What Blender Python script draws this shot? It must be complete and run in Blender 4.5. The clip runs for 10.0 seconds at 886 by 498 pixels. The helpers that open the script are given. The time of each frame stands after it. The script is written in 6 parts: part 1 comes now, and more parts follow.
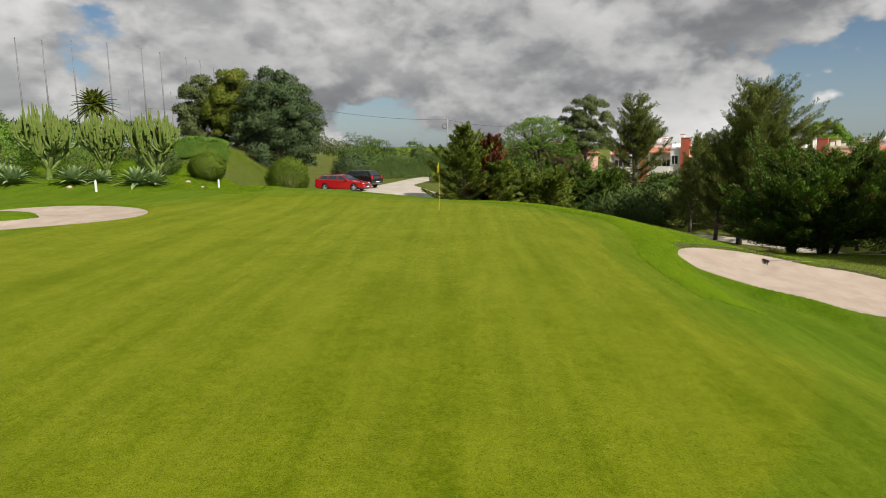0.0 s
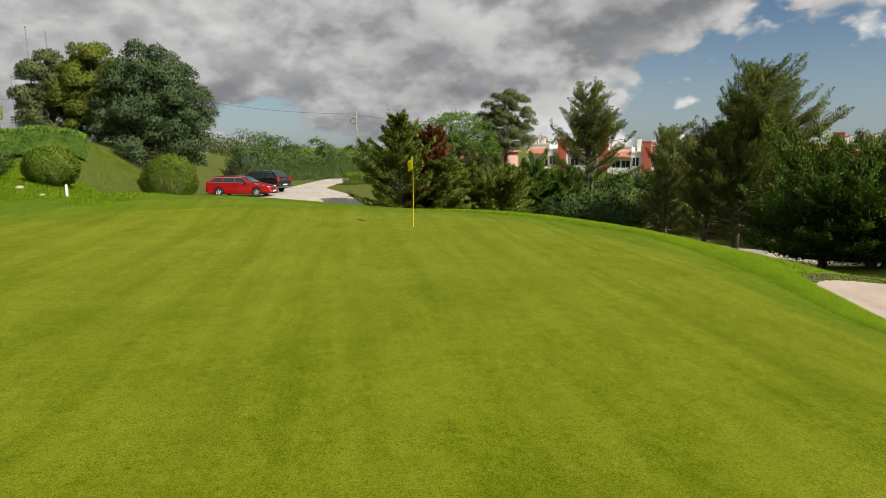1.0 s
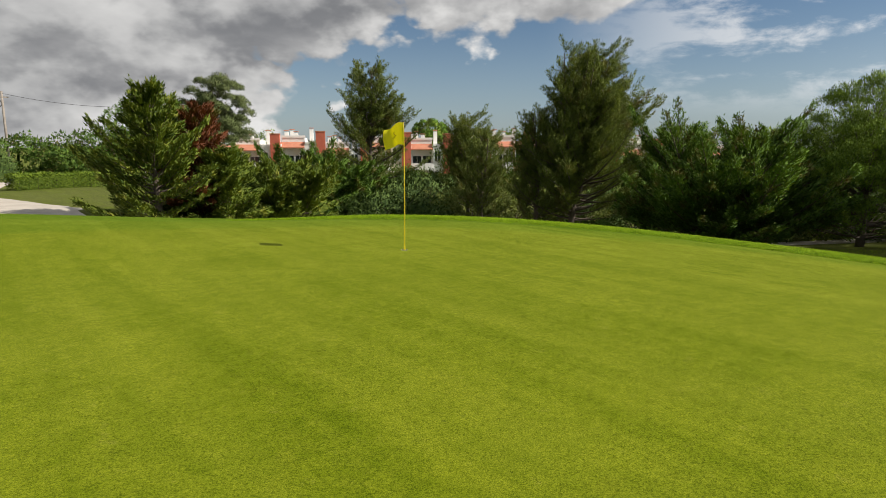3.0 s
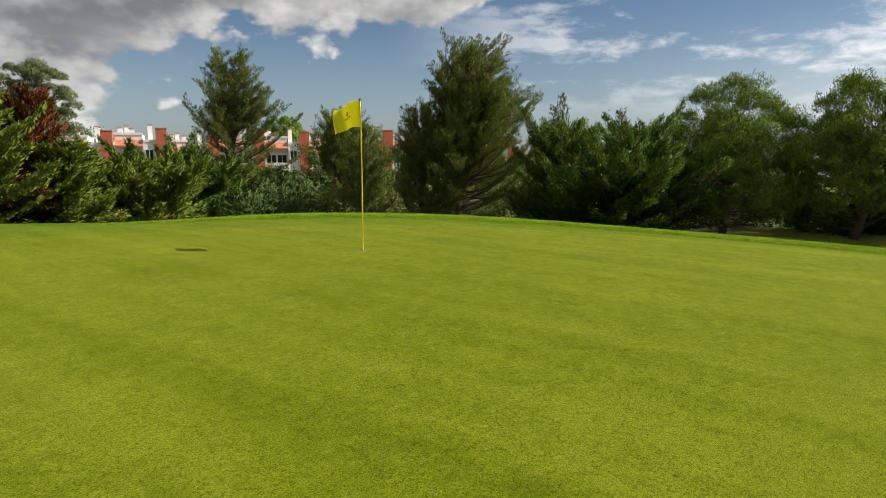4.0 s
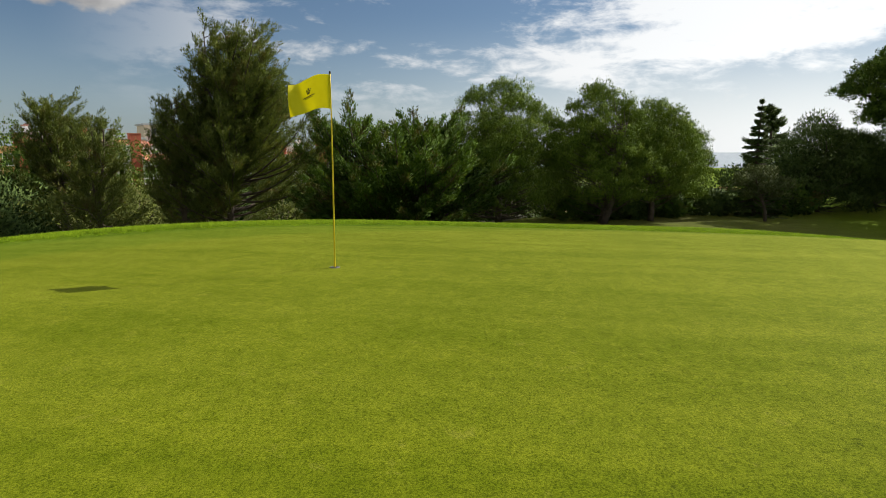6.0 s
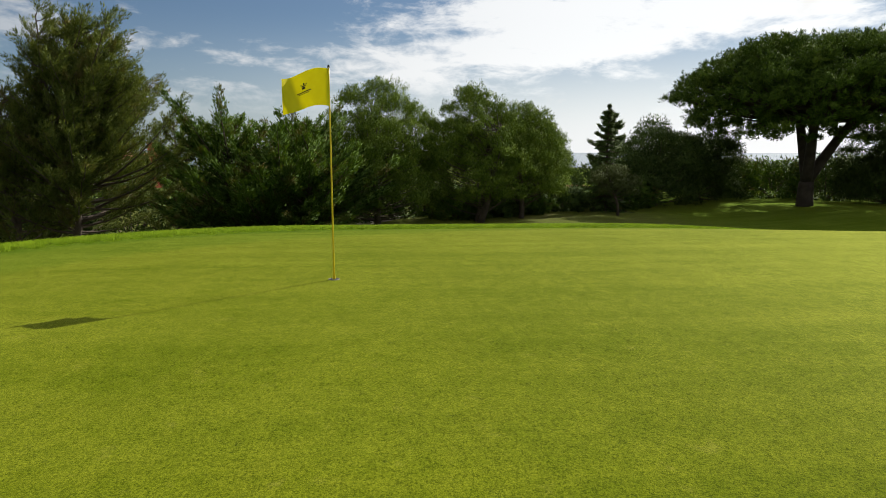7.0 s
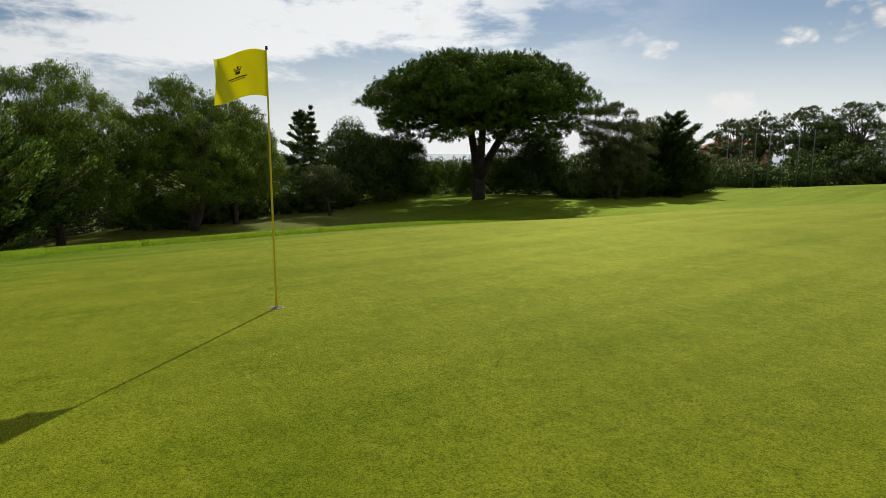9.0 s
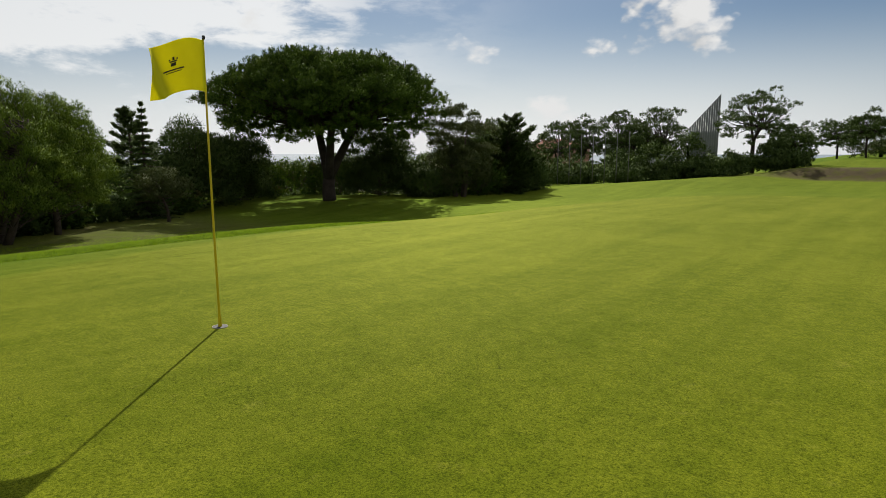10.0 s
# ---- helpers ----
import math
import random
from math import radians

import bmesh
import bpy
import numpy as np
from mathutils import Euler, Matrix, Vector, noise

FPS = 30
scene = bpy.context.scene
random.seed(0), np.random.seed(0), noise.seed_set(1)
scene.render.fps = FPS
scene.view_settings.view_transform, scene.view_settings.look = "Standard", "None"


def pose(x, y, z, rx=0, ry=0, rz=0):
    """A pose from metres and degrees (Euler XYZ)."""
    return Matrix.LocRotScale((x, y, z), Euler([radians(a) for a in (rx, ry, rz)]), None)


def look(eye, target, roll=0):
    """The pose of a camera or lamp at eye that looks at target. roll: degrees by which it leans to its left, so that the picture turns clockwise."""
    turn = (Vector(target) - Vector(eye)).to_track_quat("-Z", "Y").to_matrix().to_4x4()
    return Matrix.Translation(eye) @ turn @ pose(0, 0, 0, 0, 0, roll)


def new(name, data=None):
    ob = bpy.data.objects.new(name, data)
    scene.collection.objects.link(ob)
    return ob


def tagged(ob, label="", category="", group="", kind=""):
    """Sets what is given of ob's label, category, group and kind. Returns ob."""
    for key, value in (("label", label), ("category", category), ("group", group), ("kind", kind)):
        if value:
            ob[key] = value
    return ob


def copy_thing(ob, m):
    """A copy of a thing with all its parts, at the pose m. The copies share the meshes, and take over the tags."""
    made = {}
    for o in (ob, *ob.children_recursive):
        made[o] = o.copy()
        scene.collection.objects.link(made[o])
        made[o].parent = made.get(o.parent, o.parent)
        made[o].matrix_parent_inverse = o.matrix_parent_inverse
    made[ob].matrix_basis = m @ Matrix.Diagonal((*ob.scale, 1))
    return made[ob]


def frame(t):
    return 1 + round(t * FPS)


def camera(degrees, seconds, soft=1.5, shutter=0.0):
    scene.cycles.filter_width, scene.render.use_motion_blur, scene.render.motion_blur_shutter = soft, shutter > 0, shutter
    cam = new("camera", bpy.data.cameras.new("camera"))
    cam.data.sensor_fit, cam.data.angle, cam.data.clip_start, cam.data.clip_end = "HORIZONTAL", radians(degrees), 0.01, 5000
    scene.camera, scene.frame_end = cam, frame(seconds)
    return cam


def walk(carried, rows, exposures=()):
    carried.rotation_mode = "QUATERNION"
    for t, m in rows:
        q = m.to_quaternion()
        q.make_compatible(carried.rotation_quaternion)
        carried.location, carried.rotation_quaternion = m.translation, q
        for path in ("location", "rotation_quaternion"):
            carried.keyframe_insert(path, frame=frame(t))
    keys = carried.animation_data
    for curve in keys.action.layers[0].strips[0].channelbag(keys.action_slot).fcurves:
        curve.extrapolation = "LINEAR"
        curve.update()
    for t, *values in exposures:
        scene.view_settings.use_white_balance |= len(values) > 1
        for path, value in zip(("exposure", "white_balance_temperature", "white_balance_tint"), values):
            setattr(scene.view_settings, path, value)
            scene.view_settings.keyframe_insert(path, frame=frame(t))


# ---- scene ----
cam = camera(71.6, 10.0, soft=0.9)
PATH = [
    (0, (0.844, 0.011, 2.849), (0.787, 1.983, 2.52), -0.4),
    (0.5, (-0.681, 5.037, 2.639), (-0.565, 7.006, 2.311), -0.4),
    (1, (-1.993, 9.022, 2.431), (-1.701, 10.973, 2.103), -0.3),
    (1.5, (-3.509, 12.372, 2.232), (-3.01, 14.281, 1.902), -0.1),
    (2, (-4.779, 15.217, 2.039), (-3.998, 17.029, 1.708), -0.0),
    (3.5, (-6.342, 20.546, 1.614), (-4.918, 21.912, 1.288), 0.0),
    (4, (-6.477, 21.435, 1.494), (-4.899, 22.618, 1.169), 0.1),
    (4.5, (-6.541, 22.32, 1.422), (-4.842, 23.325, 1.098), 0.2),
    (5, (-6.668, 23.246, 1.383), (-4.868, 24.056, 1.061), 0.2),
    (6.5, (-6.584, 26.237, 1.328), (-4.611, 26.322, 1.012), 0.1),
    (7, (-6.438, 27.066, 1.336), (-4.47, 26.898, 1.021), 0.1),
    (7.5, (-6.189, 27.832, 1.334), (-4.262, 27.399, 1.019), 0.3),
    (8, (-5.859, 28.482, 1.326), (-4.008, 27.79, 1.014), 0.2),
    (8.5, (-5.444, 29.026, 1.33), (-3.704, 28.09, 1.018), 0.3),
    (9, (-5.087, 29.508, 1.334), (-3.487, 28.348, 1.024), 0.2),
    (9.5, (-4.662, 29.858, 1.335), (-3.229, 28.498, 1.027), 0.2),
    (10, (-4.33, 30.144, 1.341), (-3.089, 28.607, 1.032), 0.0),
]
EXPOSURES = [(0.0, 0.38), (2.0, 0.44), (3.5, 0.46), (5.0, 0.42), (6.5, 0.32), (7.5, 0.26), (8.5, 0.14), (10.0, 0.0)]
walk(cam, [(t, look(eye, target, roll)) for t, eye, target, roll in PATH], EXPOSURES)
# ---------------------------------------------------------------- light
SUN_AZ, SUN_EL = -48.5, 39.5          # degrees from +x, and above the horizon
_a, _e = radians(SUN_AZ), radians(SUN_EL)
sun_way = Vector((math.cos(_a) * math.cos(_e), math.sin(_a) * math.cos(_e), math.sin(_e)))
sun = new("sun", bpy.data.lights.new("sun", "SUN"))
sun.data.energy, sun.data.angle, sun.data.color = 4.6, radians(0.5), (1.0, 0.93, 0.82)
sun.matrix_world = look(sun_way * 200, (0, 0, 0))

world = bpy.data.worlds.new("sky")
scene.world = world
world.use_nodes = True


def link(tree, a, out, b, inp):
    tree.links.new(a.outputs[out], b.inputs[inp])


def maths(tree, op, a, b=None, c=None, clamp=False):
    n = tree.nodes.new("ShaderNodeMath")
    n.operation, n.use_clamp = op, clamp
    for i, v in enumerate((a, b, c)):
        if v is None:
            continue
        if isinstance(v, (int, float)):
            n.inputs[i].default_value = v
        else:
            tree.links.new(v, n.inputs[i])
    return n.outputs[0]


def ramp01(tree, v, lo, hi):
    n = tree.nodes.new("ShaderNodeMapRange")
    n.interpolation_type = "SMOOTHSTEP"
    tree.links.new(v, n.inputs[0])
    n.inputs[1].default_value, n.inputs[2].default_value = lo, hi
    return n.outputs[0]


def mixed(tree, fac, a, b, blend="MIX"):
    n = tree.nodes.new("ShaderNodeMix")
    n.data_type, n.blend_type = "RGBA", blend
    for i, v in ((0, fac), (6, a), (7, b)):
        if isinstance(v, (int, float)):
            n.inputs[i].default_value = v
        elif isinstance(v, tuple):
            n.inputs[i].default_value = (*v, 1)
        else:
            tree.links.new(v, n.inputs[i])
    return n.outputs[2]


def noise_of(tree, vec, scale, detail=4.0, rough=0.55, out=0, distortion=0.0):
    n = tree.nodes.new("ShaderNodeTexNoise")
    n.inputs["Scale"].default_value, n.inputs["Detail"].default_value = scale, detail
    n.inputs["Roughness"].default_value, n.inputs["Distortion"].default_value = rough, distortion
    if vec is not None:
        tree.links.new(vec, n.inputs["Vector"])
    return n.outputs[out]


def build_sky():
    t = world.node_tree
    t.nodes.clear()
    out = t.nodes.new("ShaderNodeOutputWorld")
    back = t.nodes.new("ShaderNodeBackground")
    t.links.new(back.outputs[0], out.inputs[0])
    sky = t.nodes.new("ShaderNodeTexSky")
    sky.sky_type, sky.sun_disc = "NISHITA", False
    sky.sun_elevation, sky.sun_rotation = radians(SUN_EL), radians(90 - SUN_AZ)
    sky.air_density, sky.dust_density, sky.ozone_density = 1.0, 0.7, 1.5
    co = t.nodes.new("ShaderNodeTexCoord")
    sep = t.nodes.new("ShaderNodeSeparateXYZ")
    t.links.new(co.outputs["Generated"], sep.inputs[0])
    x, y, z = sep.outputs
    flat = maths(t, "SQRT", maths(t, "ADD", maths(t, "MULTIPLY", x, x), maths(t, "ADD", maths(t, "MULTIPLY", y, y), 0.02)))
    cx, cy, el = maths(t, "DIVIDE", x, flat), maths(t, "DIVIDE", y, flat), maths(t, "DIVIDE", z, flat)

    def towards(az):
        a = radians(az)
        return maths(t, "ADD", maths(t, "MULTIPLY", cx, math.cos(a)), maths(t, "MULTIPLY", cy, math.sin(a)))

    def around(stretch, place):
        """A place on a drum round the viewer, its height drawn out by stretch, so that cloud lies in level sheets."""
        com = t.nodes.new("ShaderNodeCombineXYZ")
        t.links.new(maths(t, "ADD", cx, place[0]), com.inputs[0])
        t.links.new(maths(t, "ADD", cy, place[1]), com.inputs[1])
        t.links.new(maths(t, "ADD", maths(t, "MULTIPLY", el, stretch), place[2]), com.inputs[2])
        return com.outputs[0]

    # heaped cloud: a full deck in the north-west, broken towards the east, small heaps in the south
    high = maths(t, "MINIMUM", maths(t, "MAXIMUM", z, 0.0), 0.32)
    cover = ramp01(t, maths(t, "ADD", towards(136), maths(t, "MULTIPLY", high, 2.6)), 0.00, 0.78)
    south = towards(-65)
    few = maths(t, "MULTIPLY", ramp01(t, south, 0.76, 0.95), 0.215)

    def heap(lift, stretch=1.55):
        v = around(stretch, (2.3, 0.9, 5.1 + lift))
        soft = noise_of(t, v, 2.4, 10.0, 0.54, distortion=0.0)
        puff = t.nodes.new("ShaderNodeTexVoronoi")
        puff.feature = "SMOOTH_F1"
        puff.inputs["Scale"].default_value, puff.inputs["Detail"].default_value = 5.6, 3.0
        puff.inputs["Roughness"].default_value, puff.inputs["Smoothness"].default_value = 0.6, 0.5
        bend = t.nodes.new("ShaderNodeVectorMath")
        bend.operation = "MULTIPLY_ADD"
        t.links.new(noise_of(t, v, 6.0, 5.0, 0.6, out=1), bend.inputs[0])
        bend.inputs[1].default_value = (0.13, 0.13, 0.13)
        t.links.new(v, bend.inputs[2])
        t.links.new(bend.outputs[0], puff.inputs["Vector"])
        return maths(t, "SUBTRACT", soft, maths(t, "MULTIPLY", maths(t, "SUBTRACT", puff.outputs["Distance"], 0.42), 0.30))

    lo, hi = heap(0.0), heap(0.07)
    body = maths(t, "ADD", lo, maths(t, "ADD", maths(t, "MULTIPLY", cover, 0.52), few))
    dense = ramp01(t, body, 0.565, 0.645)
    top_lit = ramp01(t, maths(t, "SUBTRACT", lo, hi), -0.15, 0.16)
    broad = ramp01(t, noise_of(t, around(2.6, (7.7, 3.1, 0.4)), 2.8, 6.0, 0.55), 0.34, 0.66)
    bright = maths(t, "ADD", maths(t, "MULTIPLY", top_lit, 0.62), maths(t, "MULTIPLY", broad, 0.38))
    thick = ramp01(t, body, 0.66, 1.08)
    bright = maths(t, "MULTIPLY", bright, maths(t, "SUBTRACT", 1.06, maths(t, "MULTIPLY", thick, 0.42)))
    bright = maths(t, "ADD", bright, maths(t, "MULTIPLY", maths(t, "SUBTRACT", 1.0, cover), 0.34), None, True)
    # level sheets of high rippled cloud from the east round to the south
    band = noise_of(t, around(5.5, (0.6, 4.3, 1.1)), 1.9, 5.0, 0.55, distortion=0.0)
    ripple = noise_of(t, around(2.6, (3.6, 1.3, 2.1)), 13.0, 7.0, 0.62, distortion=0.25)
    streak = maths(t, "ADD", maths(t, "MULTIPLY", band, 0.66), maths(t, "MULTIPLY", ripple, 0.34))
    reach = maths(t, "MULTIPLY", ramp01(t, towards(-10), 0.60, 0.86), ramp01(t, el, 0.03, 0.12))
    reach = maths(t, "MULTIPLY", reach, maths(t, "SUBTRACT", 1.0, maths(t, "MULTIPLY", ramp01(t, towards(-72), 0.80, 0.97), 0.75)))
    thin = maths(t, "MULTIPLY", ramp01(t, maths(t, "ADD", streak, maths(t, "MULTIPLY", ramp01(t, towards(-40), 0.45, 1.0), 0.036)), 0.475, 0.585), maths(t, "MULTIPLY", reach, 0.84))
    blue = mixed(t, 1.0, sky.outputs[0], (0.60, 0.68, 0.76), "MULTIPLY")
    # pale haze low down, brightest under the sun
    to_sun = towards(SUN_AZ)
    glow = ramp01(t, to_sun, 0.2, 1.0)
    haze = maths(t, "MULTIPLY", maths(t, "SUBTRACT", 1.0, ramp01(t, z, 0.0, 0.21)), maths(t, "ADD", 0.34, maths(t, "MULTIPLY", glow, 0.58)))
    base = mixed(t, haze, blue, mixed(t, glow, (4.9, 5.9, 6.9), (12.4, 12.6, 12.7)))
    one = mixed(t, thin, base, mixed(t, glow, (8.4, 8.5, 8.6), (13.6, 13.6, 13.4)))
    sunlit = mixed(t, ramp01(t, south, 0.3, 0.9), (8.6, 8.5, 8.3), (11.6, 11.6, 11.5))
    cloud = mixed(t, bright, mixed(t, ramp01(t, south, 0.3, 0.9), (2.25, 2.30, 2.42), (5.0, 5.2, 5.4)), sunlit)
    two = mixed(t, dense, one, cloud)
    t.links.new(two, back.inputs[0])
    back.inputs[1].default_value = 0.068


build_sky()


# ---------------------------------------------------------------- materials
def start(name):
    m = bpy.data.materials.new(name)
    m.use_nodes = True
    t = m.node_tree
    return m, t, t.nodes["Principled BSDF"]


def surface(name, a, b, scale=6.0, rough=0.7, bump=0.2, fine=40.0, metal=0.0, coat=0.0, stain=None, vary=0.0):
    """Two tones mixed by a broad and a fine noise, with relief; stain: a third tone in blotches; vary: per piece."""
    m, t, p = start(name)
    co = t.nodes.new("ShaderNodeTexCoord").outputs["Object"]
    broad, small = noise_of(t, co, scale, 5), noise_of(t, co, fine, 3, 0.6)
    f = maths(t, "ADD", maths(t, "MULTIPLY", ramp01(t, broad, 0.3, 0.7), 0.65), maths(t, "MULTIPLY", small, 0.35))
    col = mixed(t, f, a, b)
    if stain:
        col = mixed(t, maths(t, "MULTIPLY", ramp01(t, noise_of(t, co, scale * 0.37, 6), 0.52, 0.72), 0.7), col, stain)
    if vary:
        r = t.nodes.new("ShaderNodeObjectInfo").outputs["Random"]
        col = mixed(t, maths(t, "MULTIPLY", r, vary), col, tuple(c * 0.55 for c in a))
    t.links.new(col, p.inputs["Base Color"])
    p.inputs["Roughness"].default_value, p.inputs["Metallic"].default_value = rough, metal
    p.inputs["Coat Weight"].default_value = coat
    if bump:
        bn = t.nodes.new("ShaderNodeBump")
        bn.inputs["Strength"].default_value, bn.inputs["Distance"].default_value = bump, 0.02
        t.links.new(small, bn.inputs["Height"])
        t.links.new(bn.outputs[0], p.inputs["Normal"])
    return m


def foliage(name, dark, light, tip=None, gloss=0.45, through_light=0.3, patch=0.7):
    """Leaves: each island takes its own tone between dark and light, with broad patches of tip."""
    m, t, p = start(name)
    co = t.nodes.new("ShaderNodeTexCoord").outputs["Object"]
    geo = t.nodes.new("ShaderNodeNewGeometry")
    f = maths(t, "ADD", maths(t, "MULTIPLY", geo.outputs["Random Per Island"], 0.6), maths(t, "MULTIPLY", noise_of(t, co, patch, 3), 0.55))
    col = mixed(t, ramp01(t, f, 0.1, 0.95), tuple(min(1.0, c * 1.6) for c in dark), tuple(min(1.0, c * 1.45) for c in light))
    if tip:
        col = mixed(t, ramp01(t, noise_of(t, co, patch * 1.4, 4), 0.54, 0.68), col, tuple(min(1.0, c * 1.3) for c in tip))
    t.links.new(col, p.inputs["Base Color"])
    p.inputs["Roughness"].default_value = gloss + 0.2
    p.inputs["Specular IOR Level"].default_value = 0.12
    tr = t.nodes.new("ShaderNodeBsdfTranslucent")
    t.links.new(mixed(t, 1.0, col, (1.0, 1.0, 0.45), "MULTIPLY"), tr.inputs[0])
    mx = t.nodes.new("ShaderNodeMixShader")
    mx.inputs[0].default_value = through_light
    t.links.new(p.outputs[0], mx.inputs[1])
    t.links.new(tr.outputs[0], mx.inputs[2])
    t.links.new(mx.outputs[0], t.nodes["Material Output"].inputs[0])
    return m


def ground_material():
    """Mown green, fairway and rough, parted by the attributes that the ground carries."""
    m, t, p = start("turf")
    co = t.nodes.new("ShaderNodeTexCoord").outputs["Object"]

    def attr(name):
        n = t.nodes.new("ShaderNodeAttribute")
        n.attribute_name = name
        return n.outputs["Fac"]

    broad = noise_of(t, co, 0.45, 5, 0.6)
    mid = noise_of(t, co, 2.6, 5, 0.65)
    fine = noise_of(t, co, 85.0, 4, 0.7)
    grain = noise_of(t, co, 260.0, 2, 0.6)
    mp = t.nodes.new("ShaderNodeMapping")
    mp.inputs["Rotation"].default_value[2] = radians(8)
    mp.inputs["Scale"].default_value = (1.0, 0.06, 1.0)
    t.links.new(co, mp.inputs[0])
    lines = noise_of(t, mp.outputs[0], 2.0, 5, 0.65)
    tuft = noise_of(t, co, 9.0, 5, 0.7)
    sep = t.nodes.new("ShaderNodeSeparateXYZ")
    t.links.new(mp.outputs[0], sep.inputs[0])
    sway = maths(t, "ADD", sep.outputs[0], maths(t, "MULTIPLY", noise_of(t, co, 0.22, 3, 0.5), 1.3))
    stripe = ramp01(t, maths(t, "SINE", maths(t, "MULTIPLY", sway, 3.6)), -0.55, 0.55)
    f = maths(t, "ADD", maths(t, "MULTIPLY", broad, 0.22), maths(t, "ADD", maths(t, "MULTIPLY", mid, 0.18), maths(t, "ADD", maths(t, "MULTIPLY", lines, 0.30), maths(t, "MULTIPLY", tuft, 0.30))))
    mown = mixed(t, ramp01(t, f, 0.37, 0.63), (0.080, 0.113, 0.0022), (0.152, 0.182, 0.007))
    mown = mixed(t, maths(t, "MULTIPLY", stripe, 0.16), mown, (0.165, 0.190, 0.012))
    mown = mixed(t, maths(t, "MULTIPLY", ramp01(t, noise_of(t, co, 1.6, 6, 0.65), 0.54, 0.72), 0.18), mown, (0.17, 0.175, 0.012))
    specks = ramp01(t, noise_of(t, co, 11.0, 4, 0.6), 0.64, 0.74)
    mown = mixed(t, maths(t, "MULTIPLY", specks, 0.55), mown, (0.040, 0.060, 0.004))
    worn = ramp01(t, noise_of(t, co, 5.2, 5, 0.7), 0.60, 0.72)
    mown = mixed(t, maths(t, "MULTIPLY", worn, 0.34), mown, (0.21, 0.21, 0.03))
    g = maths(t, "ADD", maths(t, "MULTIPLY", fine, 0.45), maths(t, "ADD", maths(t, "MULTIPLY", grain, 0.35), maths(t, "MULTIPLY", noise_of(t, co, 34.0, 4, 0.75), 0.20)))
    mown = mixed(t, ramp01(t, g, 0.38, 0.62), mixed(t, 1.0, mown, (0.36, 0.42, 0.32), "MULTIPLY"), mixed(t, 1.0, mown, (1.48, 1.42, 1.7), "MULTIPLY"))
    rough = mixed(t, ramp01(t, f, 0.36, 0.64), (0.052, 0.104, 0.003), (0.104, 0.166, 0.008))
    rough = mixed(t, ramp01(t, g, 0.36, 0.62), mixed(t, 1.0, rough, (0.55, 0.6, 0.5), "MULTIPLY"), rough)
    bare = mixed(t, mid, (0.055, 0.042, 0.026), (0.115, 0.090, 0.058))
    bare = mixed(t, ramp01(t, noise_of(t, co, 1.1, 5, 0.6), 0.45, 0.62), bare, (0.085, 0.085, 0.025))
    col = mixed(t, attr("mown"), rough, mown)
    col = mixed(t, attr("bare"), col, bare)
    t.links.new(col, p.inputs["Base Color"])
    p.inputs["Roughness"].default_value = 0.9
    p.inputs["Specular IOR Level"].default_value = 0.03
    p.inputs["Sheen Weight"].default_value, p.inputs["Sheen Roughness"].default_value = 0.30, 0.32
    down = mixed(t, ramp01(t, f, 0.37, 0.63), (0.62, 0.70, 0.06), (1.0, 1.0, 0.20))
    t.links.new(mixed(t, 1.0, down, mixed(t, ramp01(t, g, 0.38, 0.62), (0.40, 0.42, 0.4), (1.0, 1.0, 1.0)), "MULTIPLY"), p.inputs["Sheen Tint"])
    bn = t.nodes.new("ShaderNodeBump")
    bn.inputs["Strength"].default_value, bn.inputs["Distance"].default_value = 0.8, 0.006
    t.links.new(g, bn.inputs["Height"])
    t.links.new(bn.outputs[0], p.inputs["Normal"])
    # the blades' waxy sides shine when seen flat along the ground
    gl = t.nodes.new("ShaderNodeBsdfGlossy")
    t.links.new(mixed(t, 1.0, mixed(t, attr("mown"), (0.36, 0.56, 0.02), (0.62, 0.66, 0.10)), mixed(t, ramp01(t, f, 0.37, 0.63), (0.62, 0.66, 0.6), (1.0, 1.0, 1.0)), "MULTIPLY"), gl.inputs["Color"])
    gl.inputs["Roughness"].default_value = 0.62
    lw = t.nodes.new("ShaderNodeLayerWeight")
    lw.inputs[0].default_value = 0.5
    mx = t.nodes.new("ShaderNodeMixShader")
    t.links.new(maths(t, "MULTIPLY", maths(t, "MULTIPLY", ramp01(t, lw.outputs["Facing"], 0.62, 1.0), 0.08), maths(t, "SUBTRACT", 1.0, attr("bare"))), mx.inputs[0])
    t.links.new(p.outputs[0], mx.inputs[1])
    t.links.new(gl.outputs[0], mx.inputs[2])
    t.links.new(mx.outputs[0], t.nodes["Material Output"].inputs[0])
    return m


TURF = ground_material()
SAND = surface("bunker_sand", (0.33, 0.265, 0.21), (0.43, 0.35, 0.285), 1.6, 0.95, 0.6, 60, stain=(0.27, 0.205, 0.16))
GRAVEL = surface("pale_gravel", (0.36, 0.32, 0.265), (0.48, 0.435, 0.38), 1.2, 0.95, 0.4, 45, stain=(0.35, 0.29, 0.23))
BLADE = foliage("long_grass", (0.100, 0.190, 0.005), (0.28, 0.40, 0.017), None, 0.5, 0.48, 2.0)
BARK = surface("bark", (0.055, 0.042, 0.032), (0.13, 0.10, 0.08), 3.0, 0.9, 0.9, 25)
# bark toned down: the shade of backlit pine stems is in the colour
SHADEDBARK = surface("shaded_pine_bark", (0.026, 0.020, 0.016), (0.070, 0.054, 0.044), 2.5, 0.9, 0.9, 22)
PALEBARK = surface("grey_bark", (0.12, 0.11, 0.095), (0.26, 0.24, 0.21), 3.0, 0.9, 0.7, 22)
SHEOAK = foliage("sheoak_needles", (0.038, 0.056, 0.014), (0.125, 0.150, 0.036), (0.120, 0.105, 0.036), 0.5, 0.28, 0.9)
